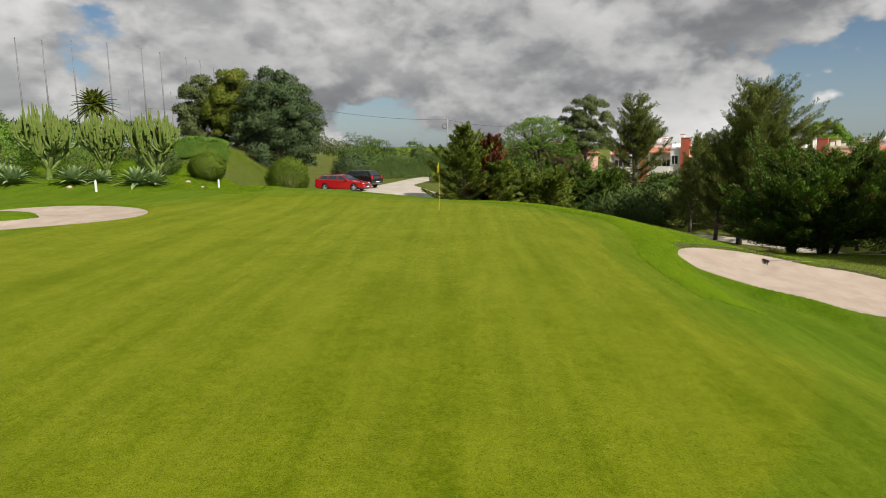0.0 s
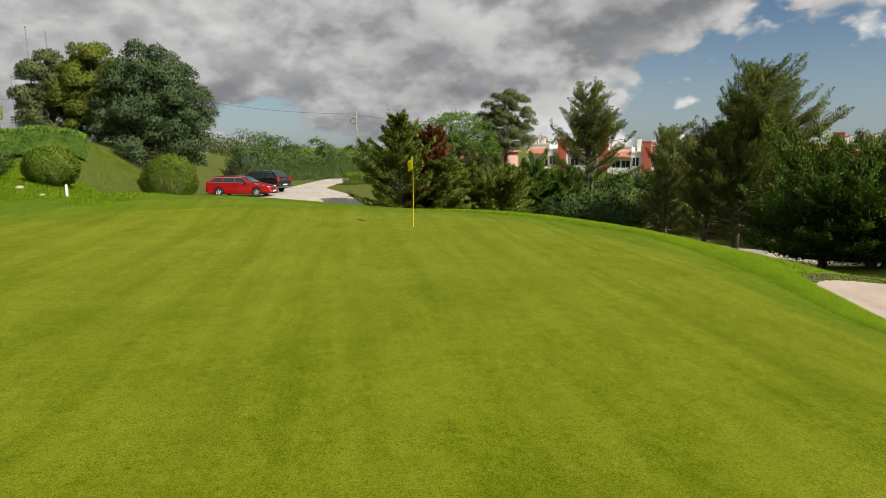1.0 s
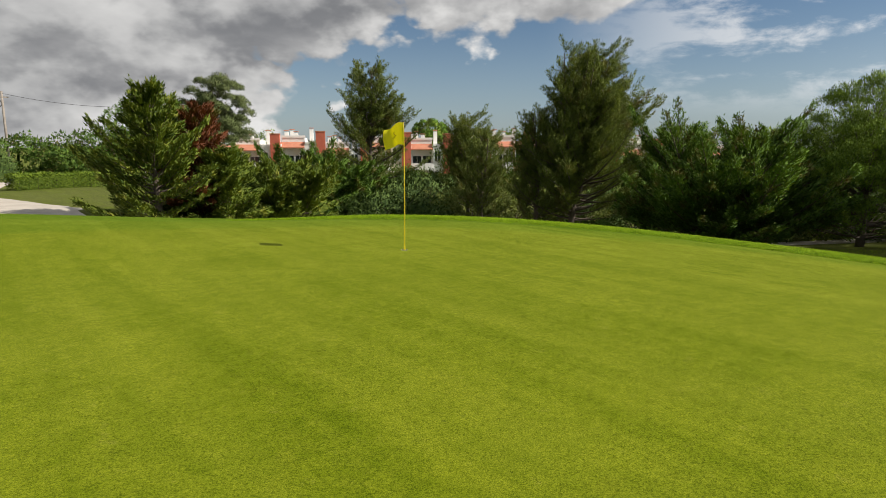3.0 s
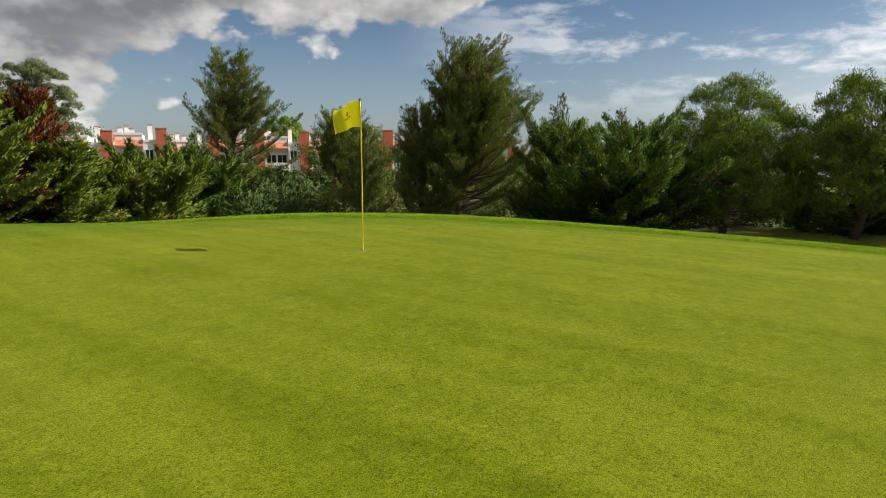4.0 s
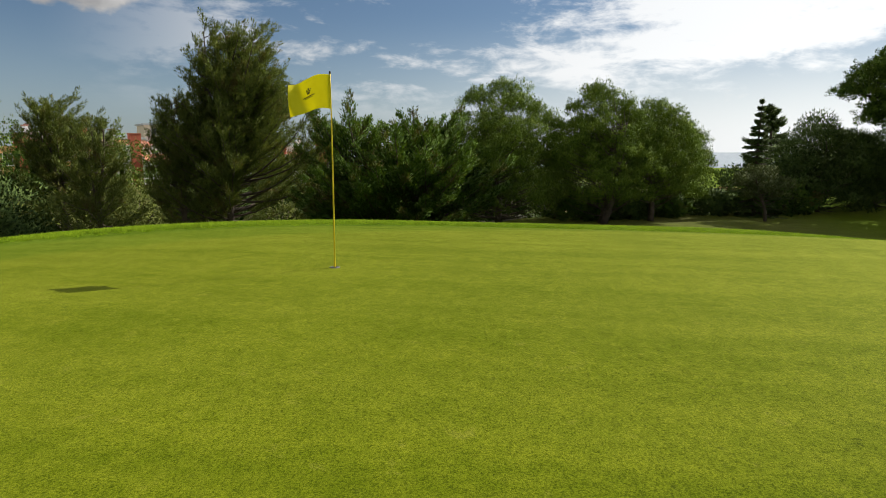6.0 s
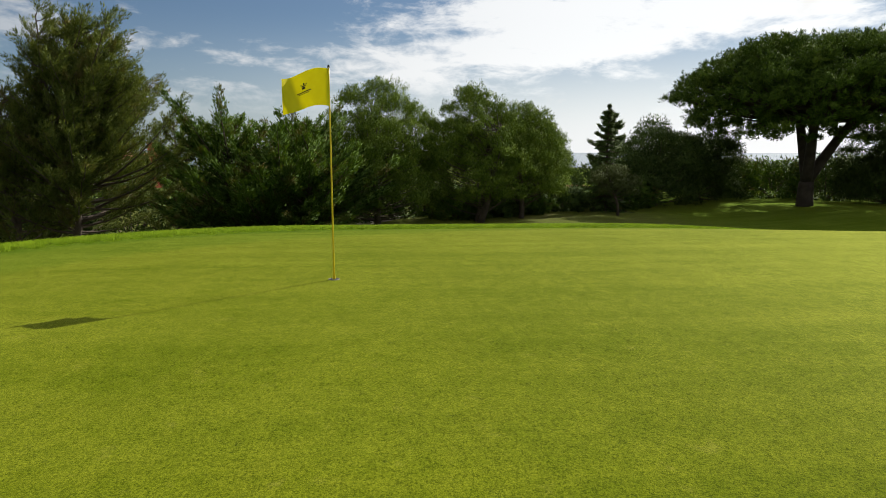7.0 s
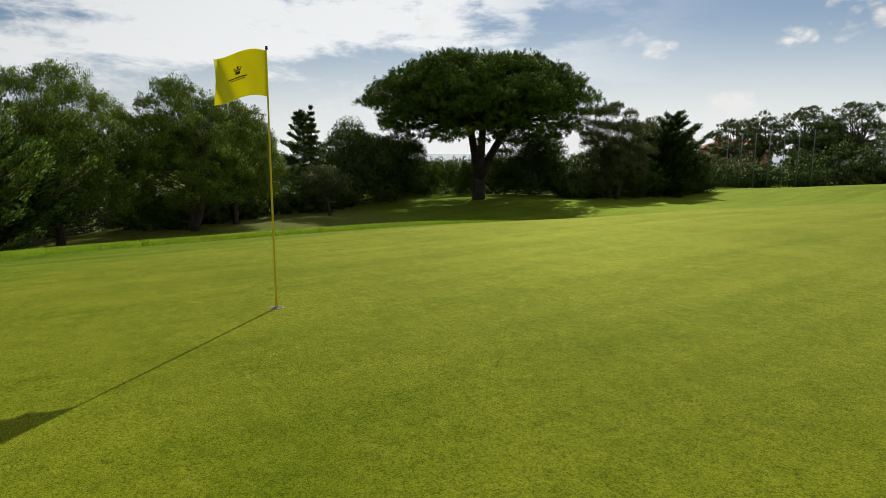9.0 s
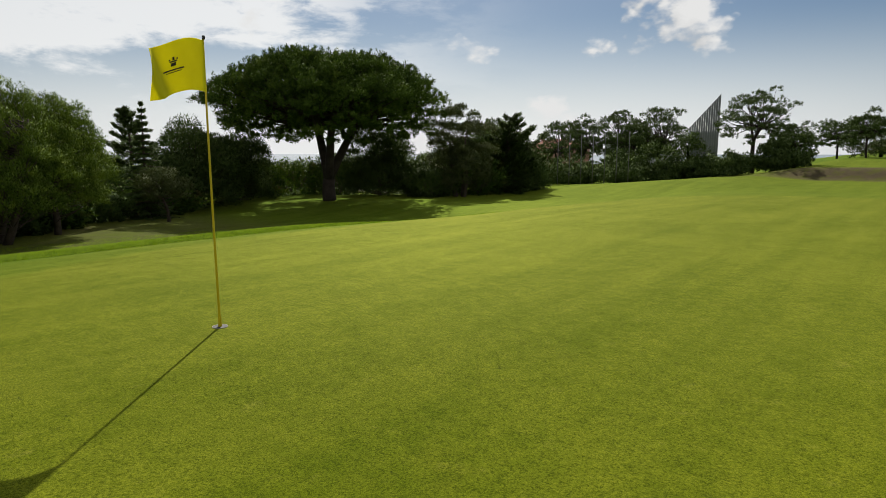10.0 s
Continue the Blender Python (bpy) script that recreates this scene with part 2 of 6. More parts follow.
PINE = foliage("pine_needles", (0.030, 0.055, 0.008), (0.125, 0.185, 0.022), (0.160, 0.215, 0.028), 0.5, 0.13, 1.1)
CYPRESS = foliage("cypress_sprays", (0.029, 0.068, 0.012), (0.126, 0.210, 0.029), (0.180, 0.240, 0.034), 0.5, 0.22)
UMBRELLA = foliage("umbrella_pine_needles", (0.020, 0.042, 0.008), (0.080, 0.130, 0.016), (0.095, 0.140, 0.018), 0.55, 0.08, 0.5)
DARKCYPRESS = foliage("dark_cypress_sprays", (0.022, 0.048, 0.010), (0.085, 0.140, 0.022), (0.100, 0.085, 0.028), 0.5, 0.24, 0.8)
GOLDCYPRESS = foliage("golden_cypress_sprays", (0.022, 0.042, 0.007), (0.100, 0.130, 0.018), (0.16, 0.17, 0.028), 0.5, 0.2, 1.6)
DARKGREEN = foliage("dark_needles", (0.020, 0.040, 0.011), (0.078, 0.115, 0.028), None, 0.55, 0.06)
OLIVEGREEN = foliage("olive_leaves", (0.034, 0.048, 0.017), (0.090, 0.110, 0.040), (0.110, 0.122, 0.054), 0.5, 0.12)
YELLOWGREEN = foliage("yellow_green_leaves", (0.040, 0.060, 0.008), (0.125, 0.150, 0.020), (0.15, 0.15, 0.03), 0.5, 0.3)
SILVER = foliage("silver_green_leaves", (0.011, 0.024, 0.007), (0.055, 0.080, 0.030), (0.085, 0.108, 0.060), 0.42, 0.04, 1.9)
RUSSET = foliage("russet_leaves", (0.040, 0.016, 0.009), (0.125, 0.045, 0.020), (0.060, 0.062, 0.014), 0.5, 0.2)
BUSHGREEN = foliage("bright_bush_leaves", (0.032, 0.060, 0.006), (0.115, 0.160, 0.016), None, 0.45, 0.25)
CACTUS = surface("cactus_skin", (0.075, 0.125, 0.018), (0.165, 0.215, 0.038), 5.0, 0.6, 0.4, 18, stain=(0.17, 0.16, 0.05))
AGAVE = surface("agave_leaf", (0.15, 0.23, 0.085), (0.26, 0.34, 0.15), 3.0, 0.5, 0.15, 20)
WHITE = surface("white_render", (0.72, 0.70, 0.66), (0.80, 0.78, 0.75), 0.6, 0.85, 0.15, 9, stain=(0.62, 0.59, 0.54))
CREAM = surface("cream_render", (0.66, 0.56, 0.40), (0.74, 0.65, 0.50), 0.6, 0.85, 0.15, 9)
ORANGE = surface("orange_render", (0.62, 0.33, 0.12), (0.70, 0.42, 0.18), 0.6, 0.85, 0.15, 9)
BRICKRED = surface("brick_red_render", (0.38, 0.085, 0.05), (0.50, 0.13, 0.07), 0.6, 0.85, 0.15, 9)
PINK = surface("pink_render", (0.55, 0.30, 0.24), (0.64, 0.38, 0.31), 0.6, 0.85, 0.15, 9)
TERRACOTTA = surface("terracotta_tiles", (0.36, 0.13, 0.075), (0.52, 0.22, 0.13), 2.5, 0.85, 0.5, 14)
GREYWALL = surface("grey_render", (0.40, 0.42, 0.44), (0.52, 0.54, 0.56), 0.6, 0.85, 0.15, 9)
STEEL = surface("grey_metal_sheet", (0.20, 0.21, 0.24), (0.30, 0.31, 0.34), 0.8, 0.5, 0.1, 12, metal=0.6)
POLE = surface("galvanised_pole", (0.13, 0.135, 0.14), (0.20, 0.20, 0.205), 2.0, 0.6, 0.05, 20, metal=0.1)
WOODPOLE = surface("weathered_post", (0.20, 0.17, 0.14), (0.32, 0.28, 0.24), 3.0, 0.85, 0.4, 25)
PANE = surface("window_glass", (0.02, 0.025, 0.03), (0.035, 0.04, 0.045), 1.0, 0.06, 0.0, 4)
FRAMEWHITE = surface("white_frame", (0.68, 0.68, 0.66), (0.78, 0.78, 0.76), 3.0, 0.5, 0.05, 20)
REDPAINT = surface("red_car_paint", (0.34, 0.006, 0.011), (0.40, 0.010, 0.015), 1.5, 0.24, 0.0, 12, coat=0.8)
BLACKPAINT = surface("black_car_paint", (0.010, 0.011, 0.013), (0.018, 0.019, 0.022), 1.5, 0.22, 0.0, 12, coat=0.8)
RUBBER = surface("tyre_rubber", (0.016, 0.016, 0.016), (0.030, 0.030, 0.030), 6.0, 0.85, 0.3, 40)
ALLOY = surface("alloy_rim", (0.50, 0.51, 0.52), (0.62, 0.62, 0.63), 5.0, 0.3, 0.0, 20, metal=0.8)
CHROME = surface("bright_trim", (0.62, 0.62, 0.62), (0.72, 0.72, 0.72), 5.0, 0.2, 0.0, 20, metal=0.9)
BLACKTRIM = surface("black_plastic", (0.015, 0.015, 0.016), (0.028, 0.028, 0.03), 5.0, 0.6, 0.1, 40)
LAMPGLASS = surface("headlight_glass", (0.55, 0.56, 0.58), (0.68, 0.68, 0.70), 5.0, 0.1, 0.0, 20)
REDGLASS = surface("tail_light_glass", (0.36, 0.012, 0.012), (0.45, 0.02, 0.02), 5.0, 0.12, 0.0, 20)
PLATE = surface("pale_plate", (0.62, 0.62, 0.60), (0.70, 0.70, 0.68), 5.0, 0.5, 0.0, 20)
YELLOW = surface("yellow_pole_paint", (0.62, 0.47, 0.012), (0.72, 0.56, 0.02), 6.0, 0.4, 0.05, 30)
STAKEWHITE = surface("white_stake_paint", (0.68, 0.68, 0.66), (0.78, 0.78, 0.75), 8.0, 0.6, 0.1, 30)
DARKCUP = surface("cup_liner", (0.26, 0.25, 0.22), (0.34, 0.33, 0.29), 20.0, 0.6, 0.1, 60)
STONE = surface("pale_stone", (0.34, 0.27, 0.19), (0.48, 0.40, 0.30), 2.0, 0.9, 0.7, 16)
EARTH = surface("dry_brown_earth", (0.10, 0.07, 0.045), (0.20, 0.15, 0.105), 3.0, 0.95, 0.5, 30)
SEA = surface("sea_water", (0.10, 0.15, 0.19), (0.13, 0.18, 0.22), 0.004, 0.18, 0.3, 0.2)


def cloth_material():
    m, t, p = start("yellow_flag_cloth")
    co = t.nodes.new("ShaderNodeTexCoord").outputs["Object"]
    col = mixed(t, noise_of(t, co, 14, 4), (0.80, 0.74, 0.010), (0.88, 0.83, 0.03))
    t.links.new(col, p.inputs["Base Color"])
    p.inputs["Roughness"].default_value = 0.8
    tr = t.nodes.new("ShaderNodeBsdfTranslucent")
    t.links.new(col, tr.inputs[0])
    mx = t.nodes.new("ShaderNodeMixShader")
    mx.inputs[0].default_value = 0.5
    t.links.new(p.outputs[0], mx.inputs[1])
    t.links.new(tr.outputs[0], mx.inputs[2])
    t.links.new(mx.outputs[0], t.nodes["Material Output"].inputs[0])
    return m


YELLOWCLOTH = cloth_material()


# ---------------------------------------------------------------- mesh helpers
def smooth_step(a, b, v):
    q = np.clip((np.asarray(v, float) - a) / (b - a), 0, 1)
    return q * q * (3 - 2 * q)


def unit(v):
    return v / np.maximum(np.linalg.norm(v, axis=-1, keepdims=True), 1e-9)


class Heap:
    """Gathers triangles and turns them into one mesh."""

    def __init__(self):
        self.v, self.f, self.n, self.nrm, self.soft = [], [], 0, [], False

    def add(self, verts, faces, normals=None):
        verts, faces = np.asarray(verts, float).reshape(-1, 3), np.asarray(faces, int).reshape(-1, 3)
        self.v.append(verts)
        self.soft |= normals is not None
        self.nrm.append(np.tile([0.0, 0.0, 1.0], (len(verts), 1)) if normals is None else normals)
        self.f.append(faces + self.n)
        self.n += len(verts)

    def tube(self, path, radii, sides=6, cap=True):
        path, radii = np.asarray(path, float), np.asarray(radii, float)
        k = len(path)
        d = unit(np.gradient(path, axis=0))
        ref = np.where(np.abs(d[:, 2:3]) > 0.9, np.array([[1.0, 0, 0]]), np.array([[0, 0, 1.0]]))
        s = unit(np.cross(d, ref))
        u = np.cross(s, d)
        ang = np.arange(sides) * 2 * np.pi / sides
        ring = path[:, None] + radii[:, None, None] * (np.cos(ang)[None, :, None] * s[:, None] + np.sin(ang)[None, :, None] * u[:, None])
        v = ring.reshape(-1, 3)
        i, j = np.meshgrid(np.arange(k - 1), np.arange(sides), indexing="ij")
        a, b = i * sides + j, i * sides + (j + 1) % sides
        c, e = a + sides, b + sides
        f = np.concatenate([np.stack([a, b, e], -1).reshape(-1, 3), np.stack([a, e, c], -1).reshape(-1, 3)])
        if cap:
            v = np.concatenate([v, path[[0, -1]]])
            j = np.arange(sides)
            j2 = (j + 1) % sides
            f = np.concatenate([f, np.stack([j2, j, np.full(sides, k * sides)], -1), np.stack([j + (k - 1) * sides, j2 + (k - 1) * sides, np.full(sides, k * sides + 1)], -1)])
        self.add(v, f)

    def leaves(self, p, d, length, width, rng, out=None, loose=0.35):
        """A pointed leaf at each p along d. out: which way its clump faces there, so that clumps catch the light as bodies."""
        n = len(p)
        d = unit(d)
        s = unit(np.cross(d, rng.normal(size=(n, 3))))
        q = np.cross(s, d)
        ln, wd = np.broadcast_to(length, (n,))[:, None], np.broadcast_to(width, (n,))[:, None]
        if out is None:
            out = q
        flip = np.where((q * out).sum(1, keepdims=True) < 0, -1.0, 1.0)
        s, q = s * flip, q * flip
        v = np.stack([p - s * wd * 0.5, p + s * wd * 0.5, p + d * ln], 1).reshape(-1, 3)
        nrm = unit(unit(out) + q * loose)
        self.add(v, np.arange(3 * n).reshape(-1, 3), np.repeat(nrm, 3, 0))

    def mesh(self, name, smooth=False):
        me = bpy.data.meshes.new(name)
        v, f = np.concatenate(self.v), np.concatenate(self.f)
        me.vertices.add(len(v))
        me.vertices.foreach_set("co", v.ravel())
        me.loops.add(f.size)
        me.loops.foreach_set("vertex_index", f.ravel().astype(np.int32))
        me.polygons.add(len(f))
        me.polygons.foreach_set("loop_start", np.arange(0, f.size, 3, dtype=np.int32))
        me.polygons.foreach_set("use_smooth", np.full(len(f), smooth))
        me.update(calc_edges=True)
        if self.soft:
            me.polygons.foreach_set("use_smooth", np.ones(len(f), bool))
            at = me.attributes.new("custom_normal", "FLOAT_VECTOR", "POINT")
            at.data.foreach_set("vector", np.concatenate(self.nrm).astype(np.float32).ravel())
            me.update()
        return me


def part(name, geo, material, parent=None, label="", smooth=False):
    """One mesh object from a Heap, a bmesh or a mesh, under a thing or under a part."""
    if isinstance(geo, Heap):
        me = geo.mesh(name, smooth)
    elif isinstance(geo, bmesh.types.BMesh):
        me = bpy.data.meshes.new(name)
        geo.to_mesh(me)
        geo.free()
        for poly in me.polygons:
            poly.use_smooth = smooth
    else:
        me = geo
    if not me.materials:
        me.materials.append(material)
    ob = new(name, me)
    if parent:
        ob.parent = parent
    if label:
        ob["label"] = label
    return ob


def thing(name, m, label, category, group=""):
    ob = new(name)
    ob.matrix_world = m
    return tagged(ob, label, category, group)


def box(x0, x1, y0, y1, z0, z1, bevel=0.0):
    bm = bmesh.new()
    bmesh.ops.create_cube(bm, size=1.0, matrix=Matrix.LocRotScale(((x0 + x1) / 2, (y0 + y1) / 2, (z0 + z1) / 2), None, (x1 - x0, y1 - y0, z1 - z0)))
    if bevel:
        bmesh.ops.bevel(bm, geom=bm.edges[:], offset=bevel, segments=2, affect="EDGES")
    return bm


def rod(a, b, r0, r1, sides=8):
    h = Heap()
    h.tube(np.linspace(a, b, 3), np.linspace(r0, r1, 3), sides)
    return h


# ---------------------------------------------------------------- the lie of the land
POLE_X, POLE_Y = -0.12, 27.66


def rim_x(y):
    """Where the plateau of the green breaks off to the east."""
    y = np.asarray(y, float)
    north = 8.0 - 5.2 * np.clip((y - 27.0) / 8.0, 0, 3) ** 2
    return north - 3.6 * smooth_step(24.5, 17.0, y) - 1.4 * smooth_step(14, 3, y)


def collar_x(y):
    """Where the long grass of the collar begins, east of the green."""
    return np.interp(y, (4, 9, 12.5, 15, 18, 22, 25, 27.5, 29.2, 30.7, 32, 34, 36), (3.4, 5.2, 6.3, 6.2, 6.2, 6.9, 7.3, 7.2, 6.0, 4.8, 3.7, 1.6, -1.0))


def bunker_east(x, y):
    """Below 1 inside the sand east of the green."""
    dx, dy = x - 12.2, y - 18.8
    c, s = math.cos(0.50), math.sin(0.50)
    u, v = dx * c - dy * s, dx * s + dy * c
    a = np.arctan2(v, u)
    return (np.abs(u / 4.2) ** 3 + np.abs(v / 2.15) ** 3) ** (1 / 3) * (1 + 0.05 * np.cos(3 * a + 0.6) + 0.03 * np.cos(7 * a))


def bunker_west(x, y):
    dx, dy = x + 15.6, y - 22.7
    a = np.arctan2(dy, dx)
    tongue = 1.2 * np.exp(-(((x + 16.7) / 2.4) ** 2 + ((y - 22.9) / 1.2) ** 2))
    return np.hypot(dx / 3.9, dy / 4.5) * (1 + 0.05 * np.cos(3 * a + 2.4)) + tongue


def land(x, y):
    """The ground's height without bunkers."""
    x, y = np.asarray(x, float), np.asarray(y, float)
    z = 0.02 - 0.0080 * np.clip(x, 0, 9) ** 2 - 0.0007 * np.clip(25 - y, 0, 32) ** 2 - 0.007 * np.clip(y - 29, 0, 7) ** 2
    z = z + 0.38 * smooth_step(-4, -14, x) * smooth_step(44, 32, y)
    z = z + 0.68 * smooth_step(2, -8, x) * smooth_step(-15.5, -11, x) * smooth_step(28, 37, y) * smooth_step(49, 39, y)
    d = x - rim_x(y)
    fall = 0.60 + 0.80 * smooth_step(0, 12, y) + 1.10 * smooth_step(24, 38, y)
    reach = 17 - 8.5 * smooth_step(3, 12, y)
    east = fall * smooth_step(0, 1, d / reach) * smooth_step(60, 44, y)
    north = 0.85 * smooth_step(35.5, 47, y)
    z = z - np.maximum(east, north) - 0.02 * np.clip(x - 20, 0, 60) * smooth_step(20, 30, y)
    z = z + 1.25 * smooth_step(-11.5, -19, x) * smooth_step(28, 37, y) + 2.4 * smooth_step(-14.5, -21, x) * smooth_step(41, 53, y)
    z = z - 1.0 * smooth_step(-5, -35, y) * smooth_step(10, 22, x) + (0.95 * smooth_step(-23.5, -26.5, y) + 0.6 * smooth_step(-26, -45, y)) * smooth_step(9, 3, x) + 1.6 * smooth_step(-60, -110, y)
    z = z + 1.0 * smooth_step(0, -18, y) * smooth_step(2, 10, x) * smooth_step(34, 22, x)
    z = z + 0.5 * smooth_step(-13.5, -16, x) * smooth_step(37, 42, y) * smooth_step(75, 60, y)
    r = np.hypot(x - 5, y - 20)
    z = z - 2.0 * smooth_step(60, 110, r) * smooth_step(20, 70, y) - 9.0 * smooth_step(120, 240, x * 0.83 - (y - 20) * 0.55)
    z = z + 0.05 * np.sin(x * 0.31 + 1.0) * np.cos(y * 0.27) * smooth_step(9, 14, np.abs(d + 8)) 
    z = z + 0.07 * smooth_step(-0.1, 0.3, x - collar_x(y)) * smooth_step(2.6, 1.2, x - collar_x(y)) * smooth_step(9, 13, y) * smooth_step(36, 33, y)
    return z


def east_sand(x, y):
    return -1.24 + 0.13 * (y - 19.5) - 0.09 * (x - 10)


def west_sand(x, y):
    return 0.14 + 0.02 * (y - 22) + 0 * x


def ground_z(x, y):
    z = land(x, y)
    for f, level in ((bunker_east, east_sand), (bunker_west, west_sand)):
        v, level = f(x, y), level(x, y)
        z = z + (np.maximum(level + 0.17, z) - z) * smooth_step(1.30, 1.06, v)
        z = z + (level - 0.35 - z) * smooth_step(1.06, 0.82, v)
    return z


def gz(x, y):
    return float(ground_z(x, y))


def spread(lo, hi, step, far, grow=1.22):
    core = list(np.arange(lo, hi + step * 0.5, step))
    a, s = [], step
    v = hi
    while v < far:
        s *= grow
        v += s
        a.append(v)
    b, s, v = [], step, lo
    while v > -far:
        s *= grow
        v -= s
        b.append(v)
    return np.array(b[::-1] + core + a)


def ground_lines(reach, close):
    """Grid lines: far ones wide apart, 0.26 m over the green, 0.12 m across the bunkers."""
    v = spread(reach[0], reach[1], 0.26, 4200)
    for a, b, step in close:
        v = np.concatenate([v[(v < a) | (v > b)], np.arange(a, b, step)])
    return np.sort(v)


def green_edge(x, y):
    """Below 1 on the mown green."""
    dx, dy = x + 3.0, y - 17.0
    a = np.arctan2(dy, dx)
    rad = 11.5 + 6.0 * np.sin(a) ** 2 + 0.8 * np.cos(3 * a + 0.5)
    near = smooth_step(6, 13, y)
    east = (x - collar_x(y)) * 0.12 * near + 1 - 0.4 * (1 - near)
    return np.maximum(np.hypot(dx, dy) / rad, east)


def grid_mesh(name, xs, ys, zfun):
    gx, gy = np.meshgrid(xs, ys, indexing="ij")
    v = np.stack([gx, gy, zfun(gx, gy)], -1).reshape(-1, 3)
    ny = len(ys)
    i, j = np.meshgrid(np.arange(len(xs) - 1), np.arange(ny - 1), indexing="ij")
    a = i * ny + j
    f = np.concatenate([np.stack([a, a + ny, a + ny + 1], -1).reshape(-1, 3), np.stack([a, a + ny + 1, a + 1], -1).reshape(-1, 3)])
    h = Heap()
    h.add(v, f)
    return h.mesh(name, True), gx.ravel(), gy.ravel()


def build_ground():
    me, gx, gy = grid_mesh("ground", ground_lines((-22, 28), ((-20.5, -11, 0.15), (6.5, 17.5, 0.12))), ground_lines((-4, 50), ((-32, -4, 0.5), (14, 27.5, 0.12))), ground_z)
    edge = green_edge(gx, gy)
    green = np.maximum(smooth_step(0.885, 0.868, edge), 0.42 * smooth_step(1.012, 0.988, edge))
    fair = smooth_step(14, 4, gy) * smooth_step(22, 12, gx + 0.25 * gy) * smooth_step(-45, -40, gy) * 0.45
    mown = np.maximum(green, fair)
    east = smooth_step(6.5, 9.5, gx - rim_x(gy)) * smooth_step(9, 15, gy) * 0.6
    bank = smooth_step(0.3, 0.9, np.exp(-((gy + 25.2) / 2.2) ** 2)) * (0.4 * smooth_step(22, 14, gx) + 0.6 * smooth_step(8, 4, gx)) * smooth_step(-30, -20, gx)
    shore = smooth_step(-14, -17, gx) * smooth_step(33, 36, gy) * smooth_step(46, 40, gy) * 0.25
    se = 0.6 * np.exp(-(((gx - 31) / 7) ** 2 + ((gy + 6) / 2.5) ** 2)) + np.exp(-(((gx - 26) / 4) ** 2 + ((gy - 21) / 6) ** 2))
    bare = np.clip(np.maximum.reduce([east, bank, shore, se]) * smooth_step(1.0, 1.05, edge), 0, 1)
    for name, val in (("mown", mown), ("bare", bare)):
        at = me.attributes.new(name, "FLOAT", "POINT")
        at.data.foreach_set("value", val.astype(np.float32))
    ob = part("ground", me, TURF)
    tagged(ob, "rolling golf course turf with a mown putting green", "ground", kind="structure")


build_ground()


def build_sand(name, fun, box_, level, label):
    x0, x1, y0, y1 = box_
    xs, ys = np.arange(x0, x1, 0.12), np.arange(y0, y1, 0.12)
    gx, gy = np.meshgrid(xs, ys, indexing="ij")
    rng = np.random.default_rng(5)
    v = fun(gx, gy)
    z = level(gx, gy) + 0.10 * smooth_step(0.55, 1.0, v) - 0.7 * smooth_step(1.02, 1.16, v) + (0.006 * np.sin(gx * 7 + 2 * np.sin(gy * 3)) + rng.normal(0, 0.005, gx.shape) - 0.06 * np.exp(-((gx - 10.6) ** 2 + (gy - 20.6) ** 2) / 0.5)) * smooth_step(0.95, 0.85, v)
    keep = v < 1.25
    ny = len(ys)
    i, j = np.meshgrid(np.arange(len(xs) - 1), np.arange(ny - 1), indexing="ij")
    ok = keep[:-1, :-1] & keep[1:, :-1] & keep[:-1, 1:] & keep[1:, 1:]
    a = (i * ny + j)[ok]
    f = np.concatenate([np.stack([a, a + ny, a + ny + 1], -1), np.stack([a, a + ny + 1, a + 1], -1)])
    h = Heap()
    h.add(np.stack([gx, gy, z], -1), f)
    tagged(part(name, h, SAND, smooth=True), label, "bunker", kind="structure")


build_sand("bunker_sand", bunker_east, (5.5, 20.0, 12.5, 25.0), east_sand, "pale pinkish sand raked in a grass-lipped bunker")
build_sand("bunker_sand", bunker_west, (-22.0, -10.0, 16.5, 28.8), west_sand, "pale sand in a shallow bunker beside the bank")


def strip(name, centre, widths, lift, material, label, category):
    """A road laid along a line of points over the ground."""
    c = np.asarray(centre, float)
    t = np.linspace(0, len(c) - 1, (len(c) - 1) * 14 + 1)
    px, py = np.interp(t, range(len(c)), c[:, 0]), np.interp(t, range(len(c)), c[:, 1])
    for _ in range(6):
        px[1:-1], py[1:-1] = (px[:-2] + px[1:-1] * 2 + px[2:]) / 4, (py[:-2] + py[1:-1] * 2 + py[2:]) / 4
    w = np.interp(t, range(len(c)), widths)
    d = unit(np.stack([np.gradient(px), np.gradient(py)], -1))
    nrm = np.stack([-d[:, 1], d[:, 0]], -1)
    k = 13
    rng = np.random.default_rng(11)
    u = np.linspace(-1, 1, k)
    wob = np.convolve(rng.normal(0, 0.5, len(t) + 8), np.ones(9) / 9, "valid")
    px2 = px[:, None] + nrm[:, :1] * (u[None] * (w[:, None] / 2 + wob[:, None] * 0.4))
    py2 = py[:, None] + nrm[:, 1:] * (u[None] * (w[:, None] / 2 + wob[:, None] * 0.4))
    z = ground_z(px2, py2) + lift * (1 - np.abs(u[None]) ** 6 * 1.5)
    i, j = np.meshgrid(np.arange(len(t) - 1), np.arange(k - 1), indexing="ij")
    a = i * k + j
    h = Heap()
    h.add(np.stack([px2, py2, z], -1), np.concatenate([np.stack([a, a + k, a + k + 1], -1).reshape(-1, 3), np.stack([a, a + k + 1, a + 1], -1).reshape(-1, 3)]))
    tagged(part(name, h, material, smooth=True), label, category, kind="structure")


